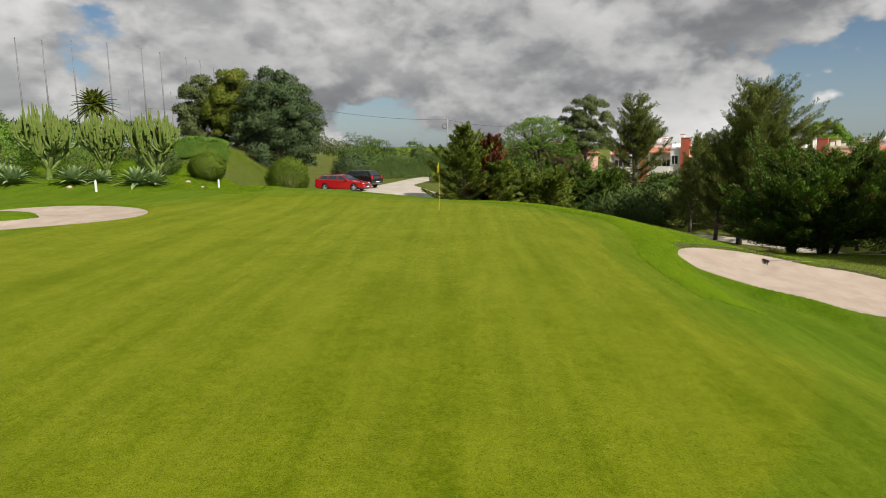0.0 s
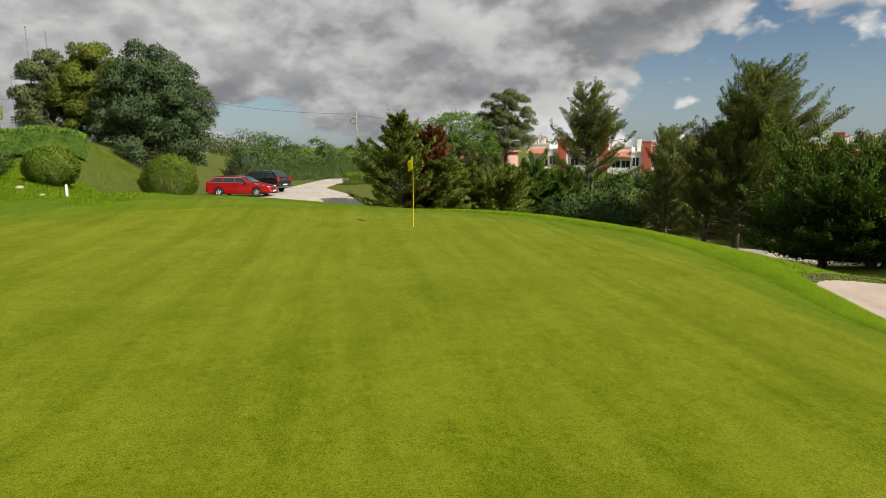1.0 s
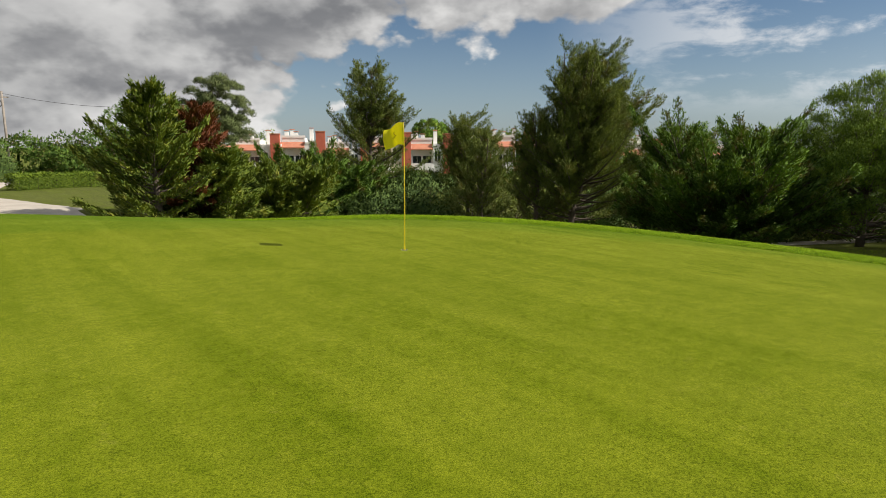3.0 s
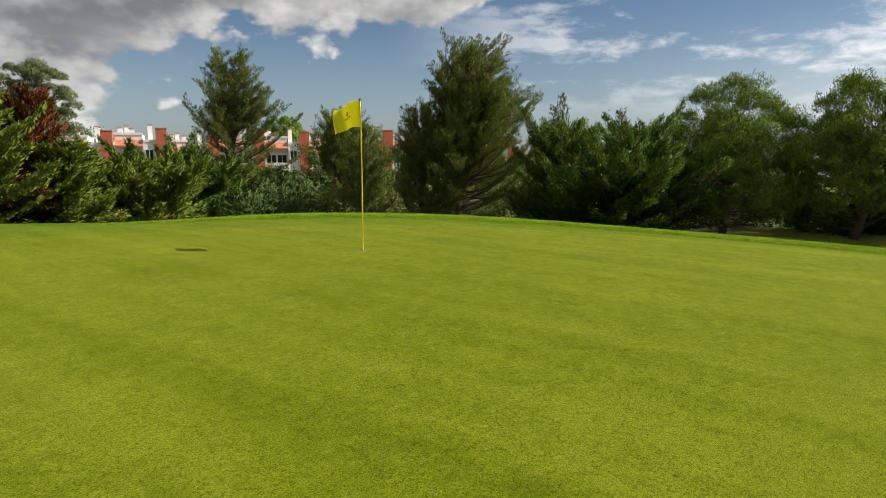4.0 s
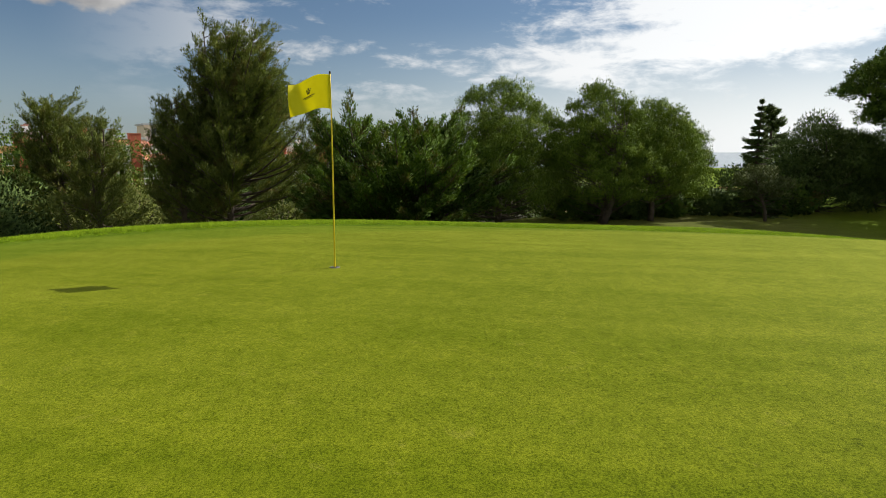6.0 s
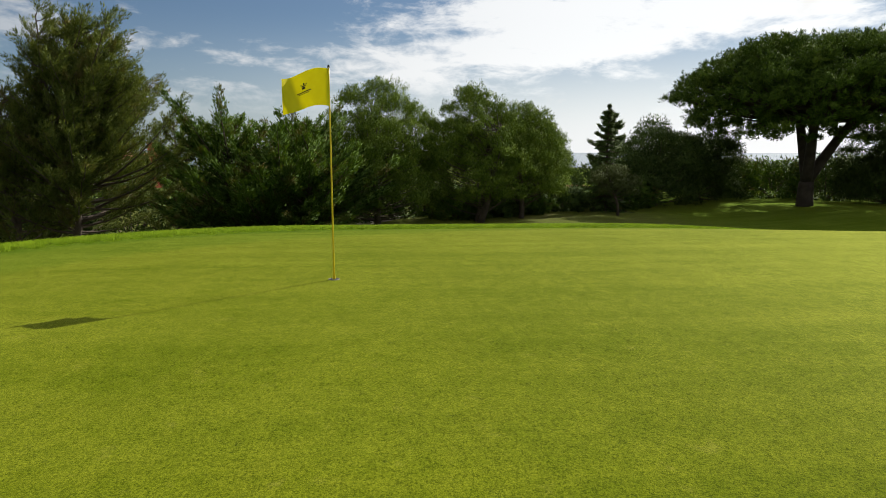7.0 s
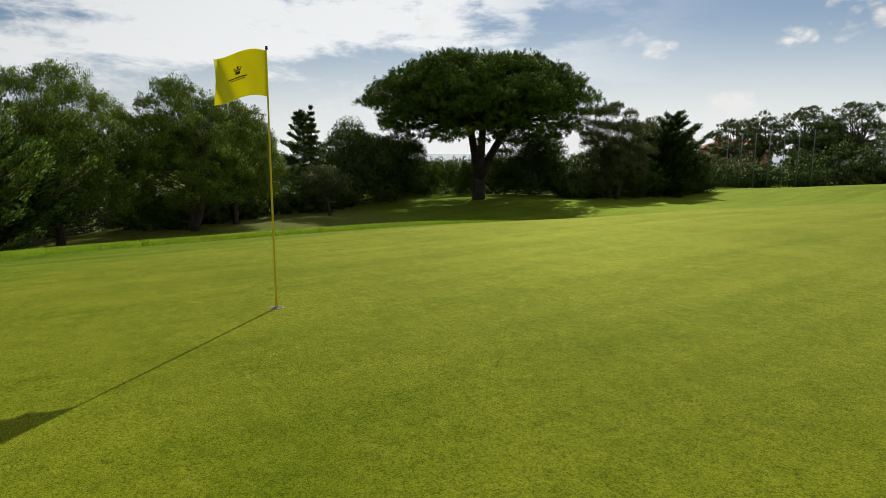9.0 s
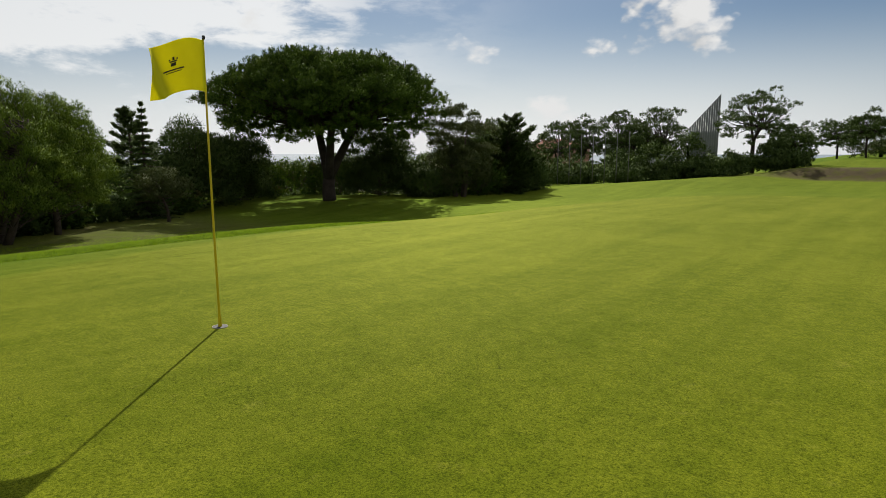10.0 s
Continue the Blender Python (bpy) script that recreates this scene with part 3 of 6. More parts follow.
strip("road", [(2.0, 42.5), (-2.5, 47.0), (-5.4, 54), (-6.2, 66), (-3, 82)], [3.4, 6.5, 9.0, 4.2, 3.2], 0.06, GRAVEL, "pale gravel road past the parked cars", "road")
strip("path", [(6, 50), (13, 46.5), (18.2, 42.2), (21.5, 38.6), (23.4, 34.5), (25, 29), (30, 24)], [2.0, 2.2, 2.4, 2.4, 2.4, 2.2, 2.0], 0.05, GRAVEL, "pale gravel track behind the row of trees", "path")
strip("path", [(24, -5.0), (30, -6.5), (38, -9), (50, -14)], [1.6, 2.2, 2.2, 2.2], 0.05, GRAVEL, "sandy cart path under the trees", "path")


def build_sea():
    xs = np.linspace(-600, 4200, 40)
    ys = np.linspace(-4200, 600, 40)
    me, _, _ = grid_mesh("sea", xs, ys, lambda x, y: x * 0 - 8.6)
    tagged(part("sea", me, SEA), "flat grey sea shining on the horizon", "sea", kind="structure")


build_sea()


# ---------------------------------------------------------------- trees
def curve_to(p0, p1, rise, n=6):
    """A limb from p0 to p1 that bows by rise."""
    s = np.linspace(0, 1, n)[:, None]
    mid = (np.asarray(p0) + np.asarray(p1)) / 2 + np.array([0, 0, rise])
    return (1 - s) ** 2 * p0 + 2 * s * (1 - s) * mid + s ** 2 * p1


def tuft_cloud(heap, centre, radii, n, length, width, rng, out=0.8, up=0.4, wild=0.6, lean=(0, 0, 0), shell=0.5, tuft=0.0):
    """n leaves in a ball of foliage round centre, mostly near its skin; tuft: gathered into small brushes of that radius."""
    m = max(6, n // 20) if tuft else n
    d = unit(rng.normal(size=(m, 3)))
    d[:, 2] = np.where(d[:, 2] < -0.35, -d[:, 2] * 0.6, d[:, 2])
    r = shell + (1 - shell) * rng.random((m, 1)) ** 0.6
    p = np.asarray(centre) + d * r * np.asarray(radii)
    face = d + np.array([0, 0, 0.15])
    if tuft:
        i = rng.integers(0, m, n)
        b = unit(rng.normal(size=(n, 3)))
        p = p[i] + b * tuft * rng.random((n, 1)) ** 0.5 * np.array([1.0, 1.0, 0.95]) * rng.uniform(0.7, 1.3, (m, 1))[i]
        d = d[i]
        face = d * 0.75 + b * 0.65 + np.array([0, 0, 0.12])
    way = d * out + np.array([0, 0, up]) + rng.normal(size=(n, 3)) * wild + np.asarray(lean)
    heap.leaves(p, way, length * (0.7 + 0.6 * rng.random(n)), width * (0.7 + 0.6 * rng.random(n)), rng, face)


def trunk_path(base, top, rng, bend=0.15, n=9):
    s = np.linspace(0, 1, n)
    p = np.asarray(base)[None] * (1 - s[:, None]) + np.asarray(top)[None] * s[:, None]
    ph = rng.random(2) * 6.28
    p[:, 0] += bend * np.sin(s * 4 + ph[0]) * s
    p[:, 1] += bend * np.sin(s * 3.4 + ph[1]) * s
    return p


def finish_tree(name, label, category, x, y, z, wood, crown, bark, leaf, group=""):
    root = thing(name, pose(x, y, z), label, category, group)
    part("trunk", wood, bark, root, smooth=True)
    part("crown", crown, leaf, root)
    return root


def plume_tree(x, y, height, width, seed, leaf=None, label="", name="casuarina_tree", density=1.0, skirt=0.12, lean=(0.0, 0.0), shape=0.75, limbs=90, leaders=3, slim=0.5, wind=(0.10, -0.13)):
    """A casuarina: a stem that splits into leaders, limbs that curve up, each hung with narrow brush-like plumes."""
    rng = np.random.default_rng(seed)
    z = gz(x, y) - 0.1
    wood, crown = Heap(), Heap()
    axes, dirs, sizes = [], [], []
    grid = np.linspace(0, 1, 11)

    def along(path, f, s):
        return np.array([np.interp(f, s, path[:, c]) for c in range(3)])

    stems = []
    for q in range(1 + leaders):
        if q == 0:
            stem = trunk_path((0, 0, 0), (lean[0], lean[1], height * 0.95), rng, 0.22, 11)
        else:
            az0 = q * 2.399 + rng.normal(0, 0.3)
            a = along(stems[0][0], rng.uniform(0.22, 0.5), grid)
            top = np.array([math.cos(az0), math.sin(az0), 0]) * width * rng.uniform(0.05, 0.16) + np.array([lean[0], lean[1], height * rng.uniform(0.66, 1.0)])
            s = np.linspace(0, 1, 11)[:, None]
            mid = np.array([top[0] * 0.8, top[1] * 0.8, (a[2] * 0.6 + top[2] * 0.4)])
            stem = (1 - s) ** 2 * a + 2 * s * (1 - s) * mid + s ** 2 * top
        wood.tube(stem, np.linspace(height * (0.018 if q == 0 else 0.010) + 0.02, 0.02, 11), 7)
        stems.append((stem, 1.0 if q == 0 else 0.55))
    for q, (stem, scale) in enumerate(stems):
        count = limbs if q == 0 else int(limbs * 0.34)
        for k in range(count):
            s = (skirt if q == 0 else 0.15) + (1 - (skirt if q == 0 else 0.15)) * (k + rng.random()) / count
            p0 = along(stem, s, grid)
            h = p0[2] / height
            env = width * 0.5 * scale * ((1 - h) ** shape * (0.72 + 0.28 * float(smooth_step(0.0, 0.35, h))) + 0.05)
            az = k * 2.399 + q + rng.normal(0, 0.4)
            lobe = 0.5 + 0.5 * math.sin(2 * az + 11 * h + seed) * math.cos(az - 7 * h + seed * 1.7)
            if lobe < 0.34 and h > 0.3 and rng.random() < 0.75:
                continue
            r = env * (0.42 + 0.80 * lobe) * rng.uniform(0.75, 1.15)
            rise = r * rng.uniform(0.15, 0.80) + 0.12
            tip = p0 + np.array([math.cos(az) * r + wind[0] * r * h, math.sin(az) * r + wind[1] * r * h, rise])
            path = curve_to(p0, tip, -0.22 * r, 6)
            wood.tube(path, np.linspace(0.014 + 0.014 * r, 0.006, 6), 4, cap=False)
            fwd = unit(tip - p0)
            side = unit(np.cross(fwd, np.array([0, 0, 1.0])))
            m = int(3 + 5.0 * r)
            for b in range(m):
                f = 0.30 + 0.70 * (b + 0.5 + 0.3 * rng.normal()) / m
                sgn = 1 if b % 2 else -1
                d = unit(fwd * 0.55 + side * sgn * rng.uniform(0.1, 0.75) + np.array([wind[0], wind[1], rng.uniform(0.35, 0.9)]) + rng.normal(size=3) * 0.15)
                axes.append(along(path, min(f, 1.0), np.linspace(0, 1, 6)))
                dirs.append(d)
                sizes.append(rng.uniform(0.38, 0.72) * (1.15 if f > 0.85 else 0.9))
    a, d, ln = np.array(axes), np.array(dirs), np.array(sizes)
    n = (density * 50 * ln / slim).astype(int)
    i = np.repeat(np.arange(len(a)), n)
    t = rng.random(len(i))
    ring = unit(np.cross(d[i], rng.normal(size=(len(i), 3))))
    rad = (0.035 + 0.085 * np.sin(np.clip(t * 2.9 + 0.15, 0, 3.1))) * rng.random(len(i)) ** 0.5 * (0.8 + 0.5 * ln[i])
    p = a[i] + d[i] * (t * ln[i])[:, None] + ring * rad[:, None] - np.array([0, 0, 1.0]) * (0.10 * t ** 2 * ln[i])[:, None]
    way = d[i] * 0.95 + ring * 0.35 + rng.normal(size=(len(i), 3)) * 0.22
    crown.leaves(p, way, 0.13 * (0.6 + 0.8 * rng.random(len(i))), 0.030 * (0.7 + 0.6 * rng.random(len(i))), rng, ring * 0.8 + unit(p * np.array([1, 1, 0])) * 0.35 + np.array([0, 0, 0.25]), 0.3)
    return finish_tree(name, label, "tree", x, y, z, wood, crown, BARK, leaf or SHEOAK)


def dome_tree(x, y, height, width, seed, leaf=None, label="", name="pine_tree", clear=0.22, puffs=70, puff=0.75, per=620, leaf_len=0.16, leaf_wid=0.055, lean=(0, 0), flat=0.8, category="tree", bark=None, stems=1, up=0.55, peak=0.0, tuft=0.0):
    """A round-headed tree: limbs that end in balls of foliage, which together make an uneven dome."""
    rng = np.random.default_rng(seed)
    z = gz(x, y) - 0.1
    wood, crown = Heap(), Heap()
    c0 = np.array([lean[0], lean[1], height * (clear + (1 - clear) * 0.42)])
    rad = np.array([width * 0.5 - puff * 0.45, width * 0.5 - puff * 0.45, height * (1 - clear) * 0.56 - puff * 0.3])
    for s in range(stems):
        off = rng.normal(size=2) * 0.25 * (stems > 1)
        top = c0 + np.array([off[0] * 4, off[1] * 4, rad[2] * 0.55])
        stem = trunk_path((off[0], off[1], 0), top, rng, 0.3)
        wood.tube(stem, np.linspace(height * 0.024 + 0.02, 0.03, 9), 8)
    for k in range(puffs):
        v = 1 - 1.72 * (k + 0.5) / puffs
        az = k * 2.399 + rng.normal(0, 0.25)
        h = math.sqrt(max(0, 1 - v * v)) * (1 - peak * max(0, v + 0.2))
        inner = 1.0 if rng.random() < 0.62 else rng.uniform(0.2, 0.8)
        jut = inner * rng.uniform(0.84, 1.10)
        c = c0 + rad * np.array([h * math.cos(az), h * math.sin(az), v]) * jut
        if c[2] < height * clear * 0.75:
            c[2] = height * clear * 0.75 + rng.random() * 0.4
        at = np.clip((c[2] - rng.uniform(0.15, 0.5) * np.hypot(c[0] - lean[0], c[1] - lean[1])) / top[2], max(0.08, clear * 0.9), 0.97) * rng.uniform(0.72, 1.0)
        a = np.array([np.interp(at, np.linspace(0, 1, 9), stem[:, i]) for i in range(3)])
        path = curve_to(a, c, -0.15 * np.linalg.norm(c - a), 5)
        wood.tube(path, np.linspace(0.012 + 0.007 * np.linalg.norm(c - a), 0.006, 5), 4, cap=False)
        r = puff * rng.uniform(0.65, 1.25)
        tuft_cloud(crown, c, (r, r, r * flat), int(per * r / puff), leaf_len, leaf_wid, rng, 0.75, up, 0.45, shell=0.35, tuft=tuft)
    return finish_tree(name, label, category, x, y, z, wood, crown, bark or BARK, leaf or PINE)


def spray_tree(x, y, height, width, seed, leaf=None, label="", name="cypress_tree", limbs=75, density=1.0, shape=0.9, steep=(8, 40), peaks=1, leaf_len=0.17, leaf_wid=0.07, lean=(0, 0), jut=0.14, least=0.10, low=0.06):
    """A cypress: flat pointed sprays on limbs that sweep out and up."""
    rng = np.random.default_rng(seed)
    z = gz(x, y) - 0.1
    wood, crown = Heap(), Heap()
    for pk in range(peaks):
        f = 1.0 if pk == 0 else rng.uniform(0.72, 0.9)
        off = np.zeros(2) if pk == 0 else rng.normal(size=2) * width * 0.2
        stem = trunk_path((off[0] * 0.3, off[1] * 0.3, 0), (off[0] + lean[0], off[1] + lean[1], height * f), rng, 0.2, 9)
        wood.tube(stem, np.linspace(height * 0.026 + 0.03, 0.02, 9), 8)
        for k in range(limbs // peaks):
            s = low + (0.99 - low) * (k + rng.random()) / (limbs // peaks)
            p0 = np.array([np.interp(s, np.linspace(0, 1, 9), stem[:, c]) for c in range(3)])
            reach = width * 0.5 * ((1 - s) ** shape * rng.uniform(0.7, 1.2) + least)
            az = k * 2.399 + rng.normal(0, 0.4)
            el = radians(steep[0] + (steep[1] - steep[0]) * s + rng.normal(0, 8))
            if s < 0.72 and rng.random() < jut:
                reach, el = reach * 1.15, el + radians(16)
            tip = p0 + np.array([math.cos(az) * reach, math.sin(az) * reach, math.tan(el) * reach])
            path = curve_to(p0, tip, -0.10 * reach, 6)
            wood.tube(path, np.linspace(0.02 + 0.014 * reach, 0.006, 6), 4, cap=False)
            side = unit(np.cross(tip - p0, np.array([0, 0, 1.0])))
            n = int(density * (70 + 230 * reach))
            t = 0.18 + 0.82 * rng.random(n) ** 0.8
            q = np.stack([np.interp(t, np.linspace(0, 1, 6), path[:, c]) for c in range(3)], -1)
            wid = 0.34 * reach * (1.03 - t) + 0.09
            lat = rng.uniform(-1, 1, n)
            q = q + side * (lat * wid)[:, None] + rng.normal(size=(n, 3)) * 0.06 + np.array([0, 0, 1.0]) * (rng.random(n) * 0.12 - np.abs(lat) * wid * 0.25)[:, None]
            way = unit(tip - p0) * 0.9 + side * (lat * 0.7)[:, None] + np.array([0, 0, 0.28]) + rng.normal(size=(n, 3)) * 0.28
            face = side * (lat * 0.5)[:, None] + unit(tip - p0) * (t * 0.5)[:, None] + np.array([0, 0, 0.75])
            crown.leaves(q, way, leaf_len * (0.6 + 0.8 * rng.random(n)), leaf_wid * (0.7 + 0.6 * rng.random(n)), rng, face, 0.5)
    return finish_tree(name, label, "tree", x, y, z, wood, crown, BARK, leaf or CYPRESS)


def spruce_tree(x, y, height, width, seed, label):
    """A narrow spruce: whorls of drooping fans that shorten to a pointed tip."""
    rng = np.random.default_rng(seed)
    z = gz(x, y) - 0.1
    wood, crown = Heap(), Heap()
    wood.tube(trunk_path((0, 0, 0), (0, 0, height), rng, 0.04, 7), np.linspace(0.13, 0.015, 7), 7)
    for lv in range(19):
        s = 0.06 + 0.93 * lv / 18
        for k in range(9):
            az = k * 0.698 + lv * 1.1 + rng.normal(0, 0.15)
            r = width * 0.5 * ((1 - s) ** 1.0 * rng.uniform(0.55, 1.25) + 0.02)
            p0 = np.array([0, 0, s * height])
            tip = p0 + np.array([math.cos(az) * r, math.sin(az) * r, -0.22 * r + 0.10])
            wood.tube(curve_to(p0, tip, -0.08 * r, 4), [0.02, 0.015, 0.01, 0.005], 4, cap=False)
            n = int(40 + 170 * r)
            t = rng.random(n) ** 0.7
            lat = rng.uniform(-1, 1, n) * (0.30 * r * (1.1 - t) + 0.05)
            side = np.array([-math.sin(az), math.cos(az), 0])
            q = p0 + (tip - p0) * t[:, None] + side * lat[:, None] - np.array([0, 0, 1.0]) * (0.10 * rng.random(n) + 0.06 * np.sin(t * 3.1))[:, None]
            way = unit(tip - p0) + side * (lat * 2)[:, None] + rng.normal(size=(n, 3)) * 0.3 - np.array([0, 0, 0.25])
            crown.leaves(q, way, 0.13 * (0.6 + 0.8 * rng.random(n)), 0.045, rng, unit(tip - p0) * 0.5 + np.array([0, 0, 0.7]), 0.5)
    return finish_tree("spruce_tree", label, "tree", x, y, z, wood, crown, BARK, DARKGREEN)


def umbrella_pine(x, y, height, width, seed, label, name="umbrella_pine", tips=150, thick=0.30, per=420, puff=0.95, fork=0.30, stems=2, leaf=None, hollow=0.35, drop=0.0, girth=1.0, hang=0.0, uneven=0.0):
    """A stone pine: forked stem, limbs that fan out, one broad flat-bottomed parasol."""
    rng = np.random.default_rng(seed)
    z = gz(x, y) - 0.1
    wood, crown = Heap(), Heap()
    fz = height * fork
    low = trunk_path((0, 0, 0), (0.1, 0, fz), rng, 0.05, 5)
    wood.tube(low, np.linspace(height * 0.052, height * 0.044, 5) * girth, 10)
    heads = []
    for s in range(stems):
        az = 0.5 + s * 2 * math.pi / stems
        end = np.array([math.cos(az) * width * (0.06 + 0.07 * s), math.sin(az) * width * (0.06 + 0.07 * s), height * 0.60])
        path = curve_to(low[-1], end, 0.3, 7)
        wood.tube(path, np.linspace(height * 0.036, height * 0.022, 7) * girth, 8)
        heads.append(path)
    for k in range(tips):
        f = math.sqrt((k + 0.5) / tips)
        az = k * 2.399 + rng.normal(0, 0.15)
        lobe = 1 + uneven * math.sin(2 * az + seed) * math.cos(3 * az + 2.1 * seed)
        r = width * 0.5 * f * rng.uniform(0.93, 1.05) * lobe
        topz = height * (1 - thick * 0.70 * f ** 2.8 - drop * f + uneven * 0.25 * (lobe - 1)) + rng.normal(0, 0.12 + 0.5 * uneven)
        c = np.array([math.cos(az) * r, math.sin(az) * r, topz - puff * 0.5 + rng.normal(0, 0.15) + 0.22 * math.sin(3 * az + 5 * f) * f])
        h = heads[k % stems]
        a = h[6 - (k % 3 == 0)]
        mid = -0.10 * np.linalg.norm(c - a)
        path = curve_to(a, c, mid, 7)
        wood.tube(path, np.linspace(0.03 + 0.011 * np.linalg.norm(c - a), 0.012, 7), 5, cap=False)
        rr = puff * rng.uniform(0.75, 1.2)
        tuft_cloud(crown, c, (rr, rr, rr * 0.66), per, 0.12, 0.045, rng, 0.7, 0.55, 0.5, shell=0.4, tuft=0.15)
        if f > hollow and rng.random() < 0.85:
            c2 = c * np.array([0.9, 0.9, 1]) - np.array([0, 0, height * thick * rng.uniform(0.08, 0.46)])
            tuft_cloud(crown, c2, (rr, rr, rr * 0.5), int(per * 0.55), 0.16, 0.055, rng, 0.7, 0.3, 0.5, shell=0.3, tuft=0.17)
    for k in range(int(tips * hang)):
        f, az = rng.uniform(0.15, 0.92), rng.random() * 6.28
        c = np.array([math.cos(az) * width * 0.5 * f, math.sin(az) * width * 0.5 * f, height * (rng.uniform(0.40, 0.60) + 0.04 * f)])
        a = heads[k % stems][5]
        wood.tube(curve_to(a, c, 0.12 * np.linalg.norm(c - a), 6), np.linspace(0.05, 0.012, 6), 4, cap=False)
        rr = puff * rng.uniform(0.45, 0.85)
        tuft_cloud(crown, c, (rr, rr, rr * 0.6), int(per * 0.5), 0.15, 0.05, rng, 0.7, 0.2, 0.6, shell=0.3, tuft=0.16)
    return finish_tree(name, label, "tree", x, y, z, wood, crown, SHADEDBARK, leaf or PINE)


def ball_bush(x, y, width, height, seed, leaf, label, name="clipped_bush", n=9000, leaf_len=0.09, leaf_wid=0.055, ragged=0.06, group="", category="bush"):
    """A clipped or natural round bush: leaves over a lumpy dome, darker wood within."""
    rng = np.random.default_rng(seed)
    z = gz(x, y) - 0.05
    wood, crown = Heap(), Heap()
    for k in range(9):
        az = k * 2.4
        tip = np.array([math.cos(az) * width * 0.3, math.sin(az) * width * 0.3, height * rng.uniform(0.5, 0.8)])
        wood.tube(curve_to(np.array([0, 0, 0.0]), tip, -0.05, 4), [0.05, 0.04, 0.025, 0.01], 5)
    d = unit(rng.normal(size=(n, 3)))
    ph = rng.random(6) * 6.28
    az, el = np.arctan2(d[:, 1], d[:, 0]), d[:, 2]
    lump = 1 + ragged * (np.sin(5 * az + ph[0]) * np.cos(4 * el + ph[1]) + 0.6 * np.sin(9 * az + ph[2] + 5 * el)) + rng.normal(0, ragged * 0.5, n)
    r = (0.80 + 0.20 * rng.random(n) ** 0.5) * lump
    p = d * r[:, None] * np.array([width / 2, width / 2, height * 0.52]) + np.array([0, 0, height * 0.49])
    p[:, 2] = np.maximum(p[:, 2], 0.03)
    crown.leaves(p, d * 0.8 + np.array([0, 0, 0.35]) + rng.normal(size=(n, 3)) * 0.6, leaf_len * (0.7 + 0.6 * rng.random(n)), leaf_wid, rng, d, 0.5)
    root = thing(name, pose(x, y, z), label, category, group)
    part("wood", wood, BARK, root, smooth=True)
    part("foliage", crown, leaf, root)
    return root


def hedge(path, width, height, seed, leaf, label, n_per_m=900, leaf_len=0.10, leaf_wid=0.06, ragged=0.05, name="hedge"):
    rng = np.random.default_rng(seed)
    path = np.asarray(path, float)
    x0, y0 = path.mean(0)
    seg = np.linalg.norm(np.diff(path, axis=0), axis=1)
    total = seg.sum()
    n = int(total * n_per_m)
    s = rng.random(n) * total
    cum = np.concatenate([[0], np.cumsum(seg)])
    px, py = np.interp(s, cum, path[:, 0]), np.interp(s, cum, path[:, 1])
    i = np.clip(np.searchsorted(cum, s) - 1, 0, len(seg) - 1)
    d = np.diff(path, axis=0)[i] / seg[i][:, None]
    nrm = np.stack([-d[:, 1], d[:, 0]], -1)
    u, v = rng.uniform(-1, 1, n), rng.random(n)
    face = rng.random(n)
    u = np.where(face < 0.6, np.sign(u) * (1 - 0.15 * rng.random(n)), u)
    v = np.where(face >= 0.6, 1 - 0.12 * rng.random(n), v)
    hgt = height * (1 + ragged * (np.sin(s * 1.3) + 0.7 * np.sin(s * 3.1 + 1)))
    gx, gy = px + nrm[:, 0] * u * width / 2, py + nrm[:, 1] * u * width / 2
    z = ground_z(px, py) + v * hgt + rng.normal(0, 0.04, n)
    zb = gz(x0, y0)
    p = np.stack([gx - x0, gy - y0, z - zb], -1) + rng.normal(size=(n, 3)) * ragged * 0.8
    out = np.stack([nrm[:, 0] * u, nrm[:, 1] * u, (v > 0.85) * 0.8], -1)
    crown = Heap()
    crown.leaves(p, out + rng.normal(size=(n, 3)) * 0.6 + np.array([0, 0, 0.3]), leaf_len * (0.7 + 0.6 * rng.random(n)), leaf_wid, rng, out + np.array([0, 0, 0.25]), 0.5)
    root = thing(name, pose(x0, y0, zb), label, "hedge")
    part("foliage", crown, leaf, root)
    stem = Heap()
    stem.tube([(0, 0, -0.1), (0.02, 0, height * 0.5), (0.1, 0, height * 0.85)], [0.06, 0.04, 0.012], 6)
    me = stem.mesh("stem")
    for q in np.arange(0.5, total, max(1.2, total / 12)):
        a, b = float(np.interp(q, cum, path[:, 0])), float(np.interp(q, cum, path[:, 1]))
        ob = part("stem", me, BARK, root)
        ob.location = (a - x0, b - y0, gz(a, b) - zb)
    return root


